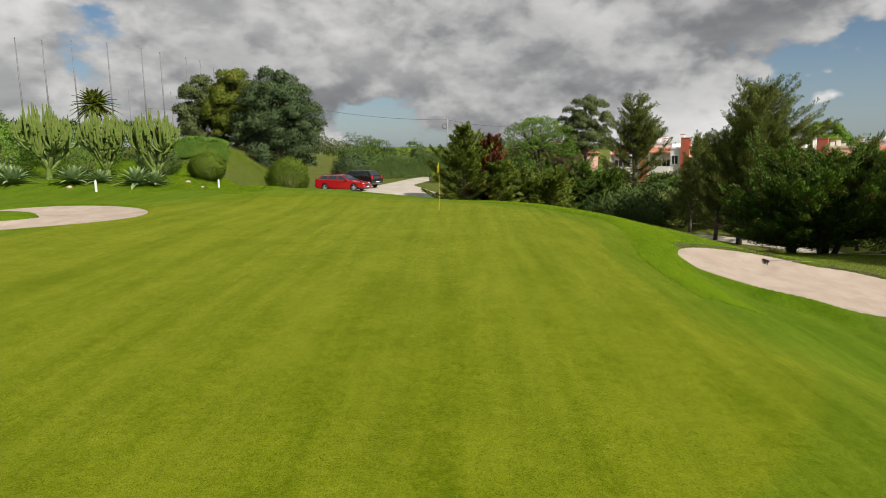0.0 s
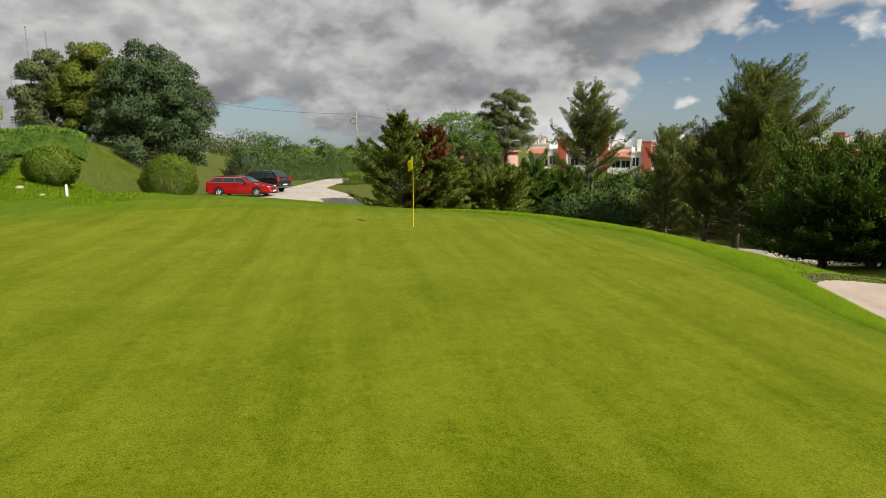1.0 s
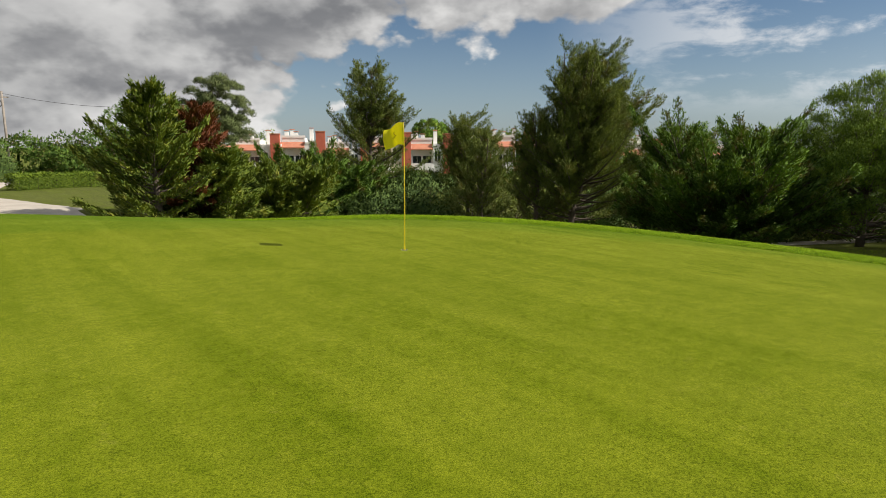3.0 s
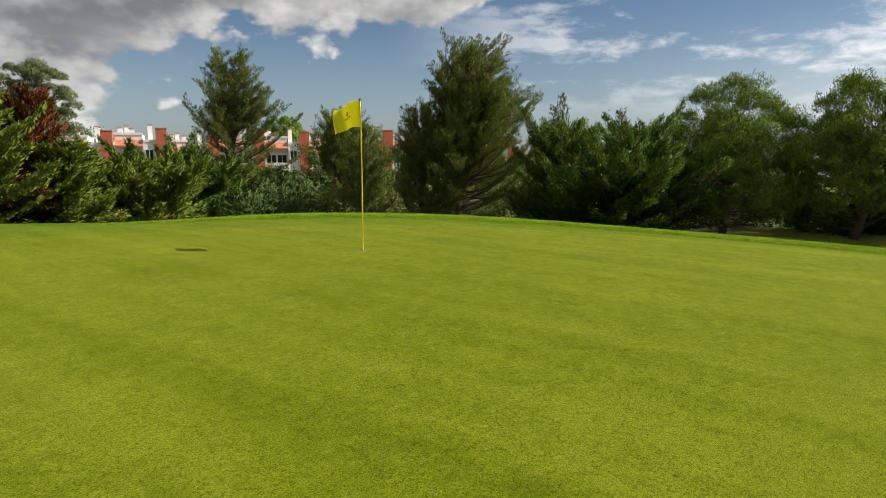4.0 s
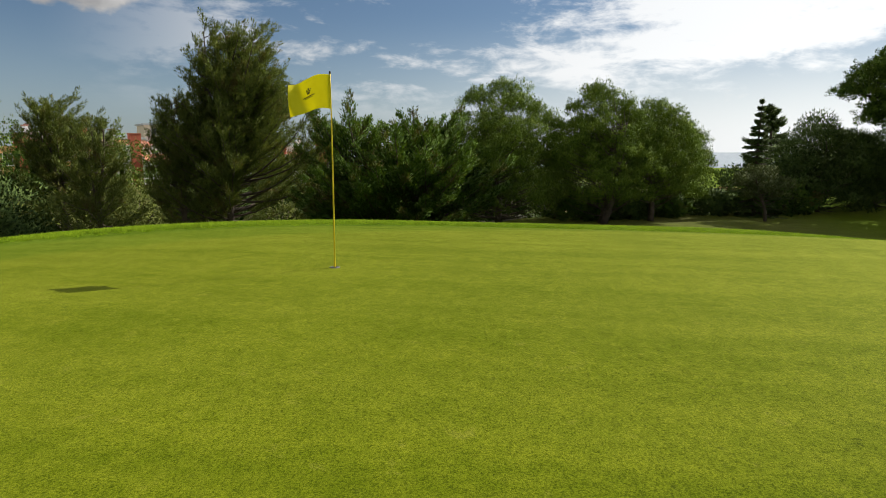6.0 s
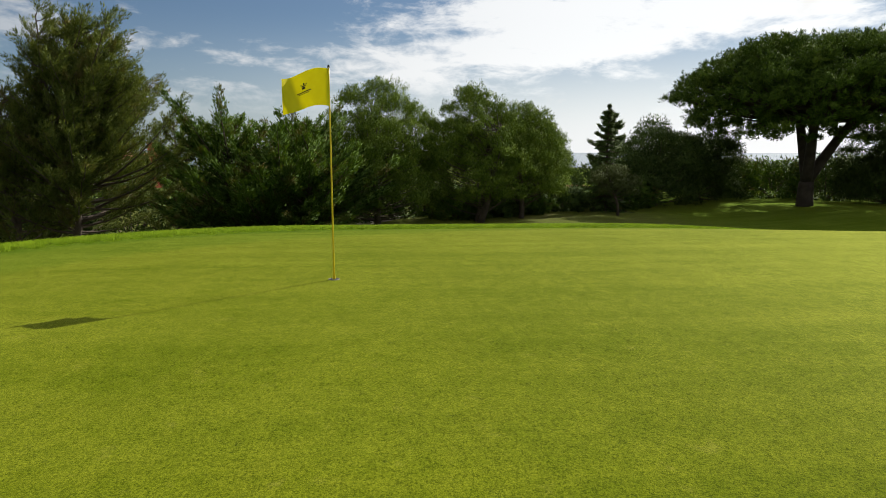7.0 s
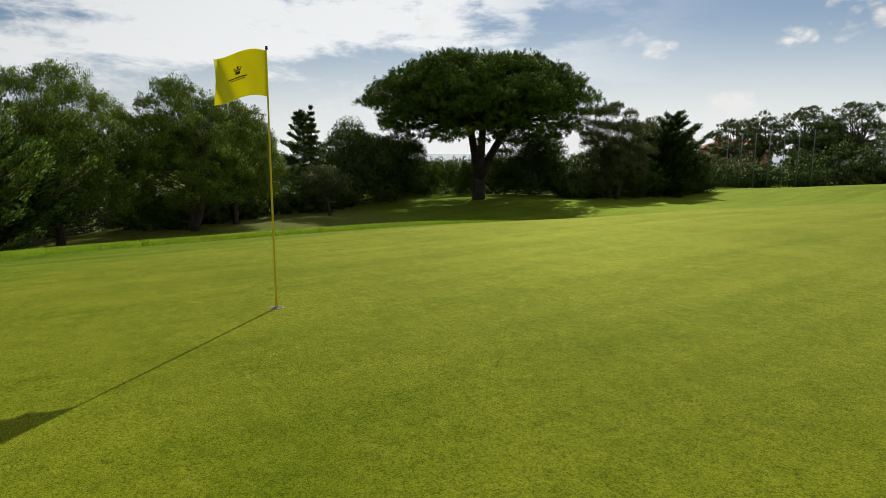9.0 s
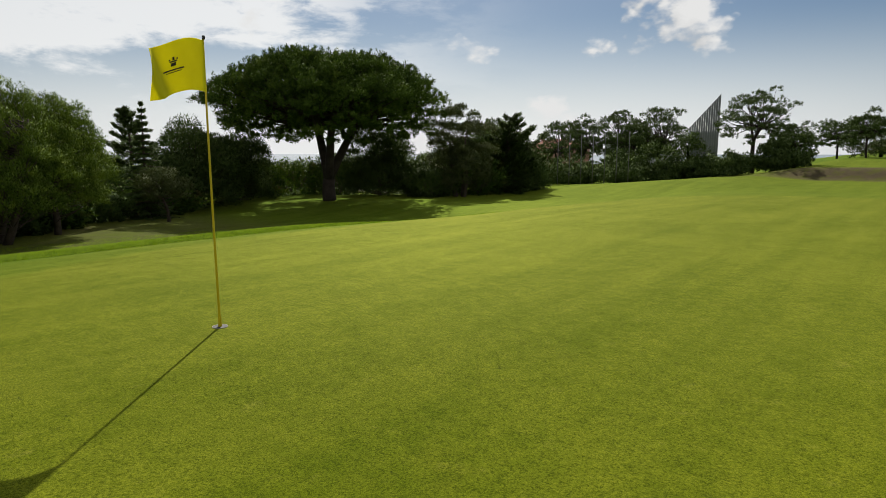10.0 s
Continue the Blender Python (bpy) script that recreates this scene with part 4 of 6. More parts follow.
def candelabra(x, y, height, width, seed, label):
    """A candelabra cactus: a short stem and a bundle of ribbed arms that rise together."""
    rng = np.random.default_rng(seed)
    z = gz(x, y) - 0.05
    root = thing("candelabra_cactus", pose(x, y, z), label, "cactus", "candelabra cacti on the bank")
    wood = Heap()
    wood.tube(trunk_path((0, 0, -0.05), (0.05, 0, height * 0.16), rng, 0.05, 4), np.linspace(0.20, 0.15, 4), 8)
    forks = 9
    ends = []
    for k in range(forks):
        f = 0.30 + 0.70 * math.sqrt((k + 0.5) / forks)
        az = k * 2.399 + rng.normal(0, 0.2)
        end = np.array([math.cos(az) * width * 0.27 * f, math.sin(az) * width * 0.27 * f, height * rng.uniform(0.40, 0.56)])
        wood.tube(curve_to(np.array([0.03, 0, height * 0.13]), end, -0.10 * height * f, 6), np.linspace(0.10, 0.075, 6) * rng.uniform(0.8, 1.1), 6)
        ends.append((end, az, f))
    part("stem", wood, CACTUS, root, smooth=False)
    for end, az, f in ends:
        for q in range(6):
            w = az + (q - 2.5) * 0.75 + rng.normal(0, 0.25)
            out = width * rng.uniform(0.07, 0.25)
            base = end * np.array([1, 1, rng.uniform(0.74, 1.0)])
            flank = np.hypot(base[0] + math.cos(w) * out, base[1] + math.sin(w) * out) / (width * 0.5)
            top = height * max(0.60, 1.0 - 0.36 * min(flank, 1.1) ** 2.2) * rng.uniform(0.84, 1.04)
            a, c = base, np.array([base[0] + math.cos(w) * out, base[1] + math.sin(w) * out, top])
            b = np.array([c[0] * 0.96, c[1] * 0.96, base[2] + (top - base[2]) * 0.12])
            s = np.linspace(0, 1, 8)[:, None]
            path = (1 - s) ** 2 * a + 2 * s * (1 - s) * b + s ** 2 * c
            arm = Heap()
            arm.tube(path, np.array([0.05, 0.06, 0.07, 0.062, 0.072, 0.06, 0.068, 0.030]) * rng.uniform(0.8, 1.1), 5)
            for m in (4, 5):
                v = w + rng.uniform(-2.4, 2.4)
                e = path[m] + np.array([math.cos(v) * 0.15, math.sin(v) * 0.15, 0.12])
                g = e + np.array([math.cos(v) * 0.05, math.sin(v) * 0.05, height * rng.uniform(0.08, 0.17)])
                arm.tube([path[m], e, (e + g) / 2, g], [0.04, 0.06, 0.062, 0.028], 5)
            part("arm", arm, CACTUS, root)
    return root


def agave_mesh(seed):
    rng = np.random.default_rng(seed)
    h = Heap()
    for k in range(46):
        f = (k + 0.5) / 46
        az = k * 2.399
        el = radians(80 - 78 * f + rng.normal(0, 4))
        ln = 0.75 + 0.35 * f
        n = 7
        s = np.linspace(0, 1, n)
        out = s * ln * math.cos(el) * (1 + 0.1 * s)
        up = s * ln * math.sin(el) - 0.22 * f * s ** 2.4 + 0.12
        wd = 0.10 * np.sin(np.clip(s * 0.86 + 0.20, 0, 1) * math.pi) ** 0.8 + 0.004
        th = 0.03 * (1 - s) + 0.004
        c, sn = math.cos(az), math.sin(az)
        rows = []
        for sgn, dz in ((-1, 0.03), (0, -1), (1, 0.03), (0, 0)):
            lat = sgn * wd
            rows.append(np.stack([out * c - lat * sn, out * sn + lat * c, up + (th * dz if dz == -1 else dz * (wd / 0.1))], -1))
        v = np.stack(rows, 1).reshape(-1, 3)
        f4 = []
        for i in range(n - 1):
            for j in range(4):
                a, b = i * 4 + j, i * 4 + (j + 1) % 4
                f4 += [(a, b, b + 4), (a, b + 4, a + 4)]
        h.add(v, f4)
    return h


def palm(x, y, height, seed, label):
    rng = np.random.default_rng(seed)
    z = gz(x, y) - 0.1
    root = thing("palm_tree", pose(x, y, z), label, "palm")
    wood, crown = Heap(), Heap()
    stem = trunk_path((0, 0, 0), (0.2, 0, height - 1.2), rng, 0.15, 12)
    wood.tube(stem, np.linspace(0.32, 0.24, 12) * (1 + 0.08 * np.sin(np.arange(12) * 2.2)), 10)
    for k in range(70):
        az, el = k * 2.399, radians(84 - 125 * (k + 0.5) / 70)
        ln = rng.uniform(1.7, 2.1)
        s = np.linspace(0, 1, 9)
        out, up = s * ln * math.cos(el), s * ln * math.sin(el) - 0.55 * s ** 2.2
        path = stem[-1] + np.stack([out * math.cos(az), out * math.sin(az), up], -1)
        crown.tube(path, np.linspace(0.03, 0.006, 9), 4)
        t = np.repeat(np.linspace(0.18, 1, 26), 2)
        q = np.stack([np.interp(t, s, path[:, c]) for c in range(3)], -1)
        side = np.array([-math.sin(az), math.cos(az), 0]) * np.tile([1, -1], 26)[:, None]
        fwd = unit(np.gradient(path, axis=0))[np.clip((t * 8).astype(int), 0, 8)]
        crown.leaves(q, side * 0.8 + fwd * 0.6 - np.array([0, 0, 0.2]), 0.55 * (1.1 - t), 0.085, rng)
    part("trunk", wood, PALEBARK, root, smooth=True)
    part("crown", crown, YELLOWGREEN, root)
    return root


def far_wood(name, spots, seed, leaf, label, per=2800, leaf_len=0.26, leaf_wid=0.18):
    """Distant trees that run together: spots of x, y, width, height."""
    rng = np.random.default_rng(seed)
    crown = Heap()
    for x, y, w, hgt in spots:
        z = gz(x, y)
        crown.tube([(x, y, z - 0.2), (x, y, z + hgt * 0.3), (x + 0.2, y, z + hgt * 0.6)], [0.22, 0.16, 0.06], 5)
        for k in range(30):
            az, f = k * 2.399, math.sqrt((k + 0.5) / 30)
            c = np.array([x + math.cos(az) * w * 0.42 * f, y + math.sin(az) * w * 0.42 * f, z + hgt * (0.08 + 0.74 * rng.random() ** 1.3 * (1.2 - 0.65 * f))])
            r = w * rng.uniform(0.13, 0.22)
            tuft_cloud(crown, c, (r, r, r * 0.85), per // 30, leaf_len, leaf_wid, rng, 0.7, 0.4, 0.5, shell=0.4)
    tagged(part(name, crown, leaf), label, "trees", kind="stuff")


# the row of trees along the foot of the plateau
plume_tree(18.7, 39.5, 10.0, 9.2, 21, None, "tall feathery dark green casuarina leaning with the wind", lean=(0.3, -0.4), shape=0.62, limbs=170, leaders=8, density=0.9, skirt=0.17, wind=(0.17, -0.22))
plume_tree(17.9, 41.2, 7.2, 4.8, 29, None, "narrow feathery casuarina close to a taller one", limbs=60, leaders=3, shape=0.6)
plume_tree(17.6, 45.0, 6.2, 4.4, 28, None, "slim feathery casuarina beside a taller one", limbs=50, leaders=2)
plume_tree(15.8, 53.6, 8.8, 8.6, 22, None, "open feathery casuarina with upswept plumes", shape=0.75, limbs=85, leaders=5)
plume_tree(20.3, 49.2, 6.5, 6.4, 23, None, "bushy dark green casuarina", shape=0.6, limbs=75, leaders=4)
plume_tree(25.0, 37.6, 6.6, 5.0, 24, None, "narrow dark casuarina standing behind the row", limbs=50, leaders=2)
spray_tree(19.2, 31.0, 4.5, 7.0, 31, DARKCYPRESS, "spreading dark green cypress with pointed sprays", peaks=3, limbs=150, shape=0.55, steep=(8, 46), lean=(0.4, 0), leaf_len=0.13, leaf_wid=0.055, density=1.0, jut=0.10, low=0.16)
spray_tree(18.9, 33.4, 5.0, 7.0, 32, DARKCYPRESS, "spreading dark green cypress with brown-tinged sprays", peaks=2, limbs=130, shape=0.6, steep=(8, 46), leaf_len=0.13, leaf_wid=0.055, density=1.0, jut=0.10, low=0.16)
dome_tree(22.4, 27.7, 6.6, 6.6, 41, None, "round-headed green pine with dense needles", puffs=230, puff=0.58, clear=0.12, per=780, leaf_len=0.078, leaf_wid=0.032, up=1.0, flat=1.1, peak=0.22, tuft=0.17)
dome_tree(22.6, 23.2, 6.1, 5.0, 42, None, "round-headed green pine with a forked stem", puffs=185, puff=0.53, stems=2, clear=0.15, per=760, leaf_len=0.078, leaf_wid=0.032, up=1.0, flat=1.1, peak=0.15, tuft=0.17)
dome_tree(24.0, 20.5, 5.6, 4.3, 43, None, "smaller round-headed pine with bare lower stem", puffs=150, puff=0.50, clear=0.2, per=740, leaf_len=0.078, leaf_wid=0.032, up=1.0, flat=1.1, peak=0.2, tuft=0.17)
dome_tree(27.4, 18.9, 4.8, 4.0, 44, None, "small round-headed pine behind the others", puffs=110, puff=0.50, clear=0.16, per=700, leaf_len=0.078, leaf_wid=0.032, up=1.0, flat=1.1, peak=0.2, tuft=0.17)
dome_tree(26.0, 14.75, 2.9, 2.4, 45, OLIVEGREEN, "small leaning tree with an open olive crown", name="small_tree", puffs=30, puff=0.42, clear=0.42, per=260, leaf_len=0.12, leaf_wid=0.04, lean=(-0.5, 0.4))
spruce_tree(28.4, 14.6, 6.1, 2.9, 46, "slim dark spruce with layered branches")
dome_tree(31.5, 10.2, 5.4, 6.2, 47, DARKGREEN, "broad dark evergreen standing in its own shade", name="evergreen_tree", puffs=80, puff=1.0, clear=0.0)
dome_tree(33.0, 6.6, 4.7, 5.6, 48, DARKGREEN, "broad dark evergreen with a domed crown", name="evergreen_tree", puffs=80, puff=1.0, clear=0.0)
spray_tree(38.0, 11.0, 6.4, 4.6, 49, DARKGREEN, "open-branched monkey puzzle tree behind the evergreens", name="monkey_puzzle", limbs=60, shape=0.8, steep=(0, 30))
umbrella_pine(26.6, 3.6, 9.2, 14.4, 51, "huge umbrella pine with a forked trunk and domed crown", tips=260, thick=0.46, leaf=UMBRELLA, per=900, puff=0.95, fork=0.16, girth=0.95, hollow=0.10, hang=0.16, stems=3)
dome_tree(27.6, -2.0, 4.8, 5.4, 52, DARKGREEN, "dark evergreen under the umbrella pine", name="evergreen_tree", puffs=70, puff=0.95, clear=0.0)
dome_tree(21.6, -4.0, 6.2, 4.4, 53, OLIVEGREEN, "grey-green tree with a loose upright crown", name="olive_tree", puffs=75, puff=0.66, clear=0.06, stems=3, leaf_len=0.14, leaf_wid=0.05)
spray_tree(21.0, -8.8, 5.4, 5.6, 54, DARKGREEN, "dark conifer with ragged top", name="conifer_tree", limbs=110, peaks=2, shape=0.6, steep=(-5, 30))
dome_tree(21.4, -10.4, 4.3, 4.2, 55, DARKGREEN, "dense dark tree at the edge of the fairway", name="evergreen_tree", puffs=60, puff=0.9, clear=0.0)
dome_tree(23.5, -10.5, 4.6, 6.0, 58, DARKGREEN, "dark tree beside the fairway", name="evergreen_tree", puffs=60, puff=1.0, clear=0.0)
spray_tree(1.2, 48.0, 6.5, 6.0, 61, GOLDCYPRESS, "tall green conifer with drooping golden-green sprays", name="conifer_tree", limbs=85, shape=0.85, steep=(10, 50), density=0.85, jut=0.14)
spray_tree(3.1, 48.3, 5.9, 4.2, 62, RUSSET, "slim conifer turned russet brown", name="conifer_tree", limbs=70, shape=0.7, steep=(5, 45), jut=0.03)
spray_tree(3.9, 47.2, 4.2, 4.6, 63, GOLDCYPRESS, "low spreading conifer beside the road", name="conifer_tree", limbs=90, shape=0.7, steep=(0, 40), jut=0.03)
spray_tree(7.5, 49.0, 3.4, 5.0, 64, GOLDCYPRESS, "low spreading conifer behind the green", name="conifer_tree", limbs=100, peaks=3, shape=0.6, steep=(5, 45))
spray_tree(11.0, 51.0, 3.4, 5.5, 65, DARKCYPRESS, "low dark spreading conifer behind the green", name="conifer_tree", limbs=100, peaks=3, shape=0.6, steep=(5, 45))
for _k, (_x, _y, _w, _h) in enumerate(((14.2, 48.5, 4.2, 2.6), (18.8, 47.0, 4.5, 2.6), (23.5, 43.0, 4.0, 2.4), (25.4, 33.0, 4.4, 2.6), (26.4, 30.6, 4.2, 2.6), (26.2, 28.6, 3.6, 2.2), (26.6, 25.4, 4.2, 1.9), (28.0, 23.0, 3.4, 1.6), (25.0, 43.6, 4.4, 2.9), (26.2, 40.4, 4.4, 2.9), (27.0, 36.0, 4.4, 2.8), (17.4, 50.4, 4.6, 2.6), (15.0, 47.2, 3.2, 1.7), (21.6, 46.4, 4.6, 3.0), (12.4, 48.0, 3.6, 2.2))):
    ball_bush(_x, _y, _w, _h, 120 + _k, (DARKGREEN, SHEOAK, DARKGREEN)[_k % 3], "ragged dark undergrowth between the trees", name="undergrowth_bush", n=5000, leaf_len=0.19, leaf_wid=0.09, ragged=0.2, group="undergrowth", category="shrub")

dome_tree(62.0, 107.0, 11.2, 8.5, 59, CYPRESS, "dark round-headed tree behind the terraced houses", name="broadleaf_tree", puffs=70, puff=1.1, clear=0.3, per=420, leaf_len=0.26, leaf_wid=0.15)

# the bank and the car park in the north-west
dome_tree(-16.4, 59.5, 9.6, 8.6, 71, SILVER, "great round evergreen with silvery billowing leaf clumps", name="evergreen_tree", puffs=140, puff=1.05, clear=0.02, per=760, leaf_len=0.16, leaf_wid=0.095, flat=0.85, tuft=0.0, peak=0.18)
dome_tree(-21.8, 62.5, 7.4, 5.2, 72, YELLOWGREEN, "yellow-green tree with a loose tall crown", name="broadleaf_tree", puffs=120, puff=0.8, clear=0.05, leaf_len=0.17, leaf_wid=0.09)
dome_tree(-25.4, 63.5, 6.9, 5.0, 73, OLIVEGREEN, "olive-green tree behind the flagpoles", name="broadleaf_tree", puffs=80, puff=0.8, clear=0.1, leaf_len=0.17, leaf_wid=0.09)
ball_bush(-16.5, 42.0, 2.4, 1.9, 74, BUSHGREEN, "clipped round green bush on the bank", n=14000, group="clipped bushes")
ball_bush(-13.9, 52.6, 3.4, 3.1, 75, BUSHGREEN, "clipped round green bush beside the cars", n=18000, group="clipped bushes")
ball_bush(-19.6, 41.5, 2.6, 1.9, 76, DARKGREEN, "dark low bush behind the cacti", name="bush", n=8000, ragged=0.15)
ball_bush(-25.0, 42.0, 4.4, 3.0, 77, CYPRESS, "broad rounded dark bush behind the cacti", name="bush", n=14000, ragged=0.1)
hedge([(-23.4, 50.5), (-18.7, 52.0)], 1.6, 1.4, 78, CYPRESS, "tall clipped green hedge on top of the bank", 7000, 0.13, 0.09)
candelabra(-22.6, 34.6, 4.3, 3.6, 81, "tall candelabra cactus with crowded upright arms")
candelabra(-19.8, 35.6, 4.0, 3.0, 82, "candelabra cactus with crowded upright arms")
candelabra(-17.1, 36.0, 4.2, 3.3, 83, "candelabra cactus with a bare forked stem")
_ag = thing("agave", pose(-23.4, 32.8, gz(-23.4, 32.8)) @ Matrix.Scale(1.25, 4), "grey-green agave rosette of thick pointed leaves", "agave", "agaves on the bank")
part("rosette", agave_mesh(91), AGAVE, _ag)
for _x, _y, _r, _s in ((-20.2, 33.0, 40, 1.0), (-18.9, 33.4, 100, 0.72), (-24.6, 33.6, 170, 1.0), (-16.9, 33.4, 220, 1.0), (-16.2, 34.0, 10, 0.85)):
    copy_thing(_ag, pose(_x, _y, gz(_x, _y), 0, 0, _r) @ Matrix.Scale(_s, 4))
hedge([(-40, 47), (-30, 47.5), (-23.5, 48.5)], 2.4, 2.5, 84, DARKGREEN, "dark rambling hedge behind the cacti", 1400, 0.16, 0.09, 0.14)
ball_bush(-30.5, 41.0, 5.0, 3.4, 85, CYPRESS, "big dark bush behind the cacti", name="bush", n=12000, ragged=0.14, leaf_len=0.14, leaf_wid=0.08)
dome_tree(-36.0, 46.5, 4.8, 6.0, 86, CYPRESS, "dark green tree behind the cacti", name="broadleaf_tree", puffs=60, puff=0.9, clear=0.0)
palm(-29.6, 51.0, 5.6, 95, "fan-headed palm behind the bank")

# woods beyond
_r = np.random.default_rng(7)
far_wood("far_trees", [(-14 + 3.4 * k + _r.normal(0, 1), 94 + _r.normal(0, 4), 7, 4.4 + _r.random() * 2.0) for k in range(9)], 1, DARKCYPRESS, "green trees and scrub beyond the car park")
hedge([(-14, 78), (-2, 84)], 3.4, 2.8, 79, DARKGREEN, "long dark ragged hedge beyond the car park", 2600, 0.16, 0.11, 0.22)
hedge([(-2.5, 70), (3.5, 72)], 1.4, 1.0, 80, BUSHGREEN, "low clipped hedge along the road", 2200, 0.12, 0.08)
umbrella_pine(12.0, 90.0, 9.0, 11.5, 56, "dense dark umbrella pine beyond the car park", tips=110, thick=0.8, puff=1.2, hollow=0.0, per=400, hang=0.3, leaf=CYPRESS)
dome_tree(19.2, 92.0, 12.2, 7.6, 57, OLIVEGREEN, "tall eucalyptus with an open crown", name="eucalyptus_tree", puffs=80, puff=0.95, clear=0.25, leaf_len=0.25, leaf_wid=0.08)
far_wood("far_trees", [(-46 + 4.0 * k + 1.5 * math.sin(7 * k), 108 + 4 * math.sin(3 * k), 8, 5.6 + 1.6 * math.sin(5 * k)) for k in range(9)], 13, OLIVEGREEN, "green trees on the rise beyond the bank")
far_wood("far_trees", [(9 + 2.6 * k + _r.normal(0, 1), 68 + _r.normal(0, 5), 4 + 3 * _r.random(), 1.2 + 1.6 * _r.random()) for k in range(12)], 2, DARKCYPRESS, "dark scrub in the dip behind the casuarinas", 3600, 0.17, 0.12)
far_wood("far_trees", [(30 + 3.0 * k + _r.normal(0, 1.5), 62 - 2.8 * k + _r.normal(0, 3), 6, 4.4 + _r.random() * 1.5) for k in range(14)], 3, DARKCYPRESS, "dark trees in the valley behind the row", 3000, 0.19, 0.13)
far_wood("far_trees", [(30 + 5 * k + _r.normal(0, 2), 134 - 6 * k + _r.normal(0, 4), 8, 9.5 + _r.random() * 3) for k in range(15)], 4, PINE, "pines on the skyline behind the houses", 2200, 0.36, 0.24)
far_wood("far_trees", [(38.5 - 1.0 * k + _r.normal(0, 0.8), 5.0 - 2.1 * k + _r.normal(0, 0.8), 4.4, 2.4 + _r.random() * 0.9) for k in range(7)], 5, OLIVEGREEN, "grey-green scrub beyond the umbrella pine", 3200, 0.20, 0.13)
far_wood("far_trees", [(29 - 1.7 * k + _r.normal(0, 1), -9 - 2.2 * k + _r.normal(0, 1.5), 5, (4.2 if k < 3 else 1.9) + _r.random() * 1.2) for k in range(7)], 6, DARKGREEN, "dark trees along the fairway", 4800, 0.18, 0.10)
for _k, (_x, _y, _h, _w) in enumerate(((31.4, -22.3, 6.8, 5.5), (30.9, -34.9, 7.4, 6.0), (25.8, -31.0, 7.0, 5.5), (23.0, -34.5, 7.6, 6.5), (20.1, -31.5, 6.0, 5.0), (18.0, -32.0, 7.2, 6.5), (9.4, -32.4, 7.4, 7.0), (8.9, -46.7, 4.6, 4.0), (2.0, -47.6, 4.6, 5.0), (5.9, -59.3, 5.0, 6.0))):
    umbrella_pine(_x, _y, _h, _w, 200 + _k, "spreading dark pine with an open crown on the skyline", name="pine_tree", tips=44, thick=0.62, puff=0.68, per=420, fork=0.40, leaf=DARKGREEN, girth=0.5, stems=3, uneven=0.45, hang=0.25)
far_wood("far_trees", [(20.4 - 1.05 * k + _r.normal(0, 0.8), -22.6 - 0.55 * k + _r.normal(0, 1.4), 2.6 + _r.random() * 2.2, 1.5 + 4.2 * _r.random() ** 1.8) for k in range(15)], 8, DARKGREEN, "dark trees on the far bank", 4600, 0.18, 0.11)
far_wood("far_trees", [(34 - 2.6 * k + _r.normal(0, 1.0), -22 - 1.1 * k + _r.normal(0, 2.0), 5.0, 1.3 + _r.random() * 0.7) for k in range(9)], 11, DARKGREEN, "dark scrub below the pink villa", 4000, 0.2, 0.12)
far_wood("far_trees", [(2 - 5 * k + _r.normal(0, 1.5), -52 - 1.0 * k + _r.normal(0, 3.0), 6, 2.8 + _r.random() * 1.6) for k in range(8)], 12, OLIVEGREEN, "low trees beyond the bank", 2400, 0.26, 0.15)
for _k, (_x, _y, _w, _h) in enumerate(((23.4, -2.6, 3.4, 1.9), (22.0, -6.6, 4.2, 2.6), (20.6, -10.6, 3.8, 2.2), (25.6, -6.4, 4.6, 2.9), (34.5, 12.5, 5.0, 2.6), (30.2, 12.8, 3.6, 2.0), (25.2, 21.6, 2.6, 1.3), (26.8, 19.6, 2.4, 1.2), (28.6, 17.0, 2.8, 1.3), (24.2, 23.8, 2.8, 1.4), (30.6, -0.6, 4.2, 2.8), (32.6, 1.8, 4.4, 2.4), (34.6, 4.0, 4.0, 2.2), (29.0, -4.4, 4.6, 3.2), (24.8, -4.0, 3.6, 2.4))):
    ball_bush(_x, _y, _w, _h, 150 + _k, (DARKGREEN, DARKCYPRESS)[_k % 2], "ragged dark undergrowth under the trees", name="undergrowth_bush", n=5200, leaf_len=0.19, leaf_wid=0.10, ragged=0.2, group="undergrowth", category="shrub")


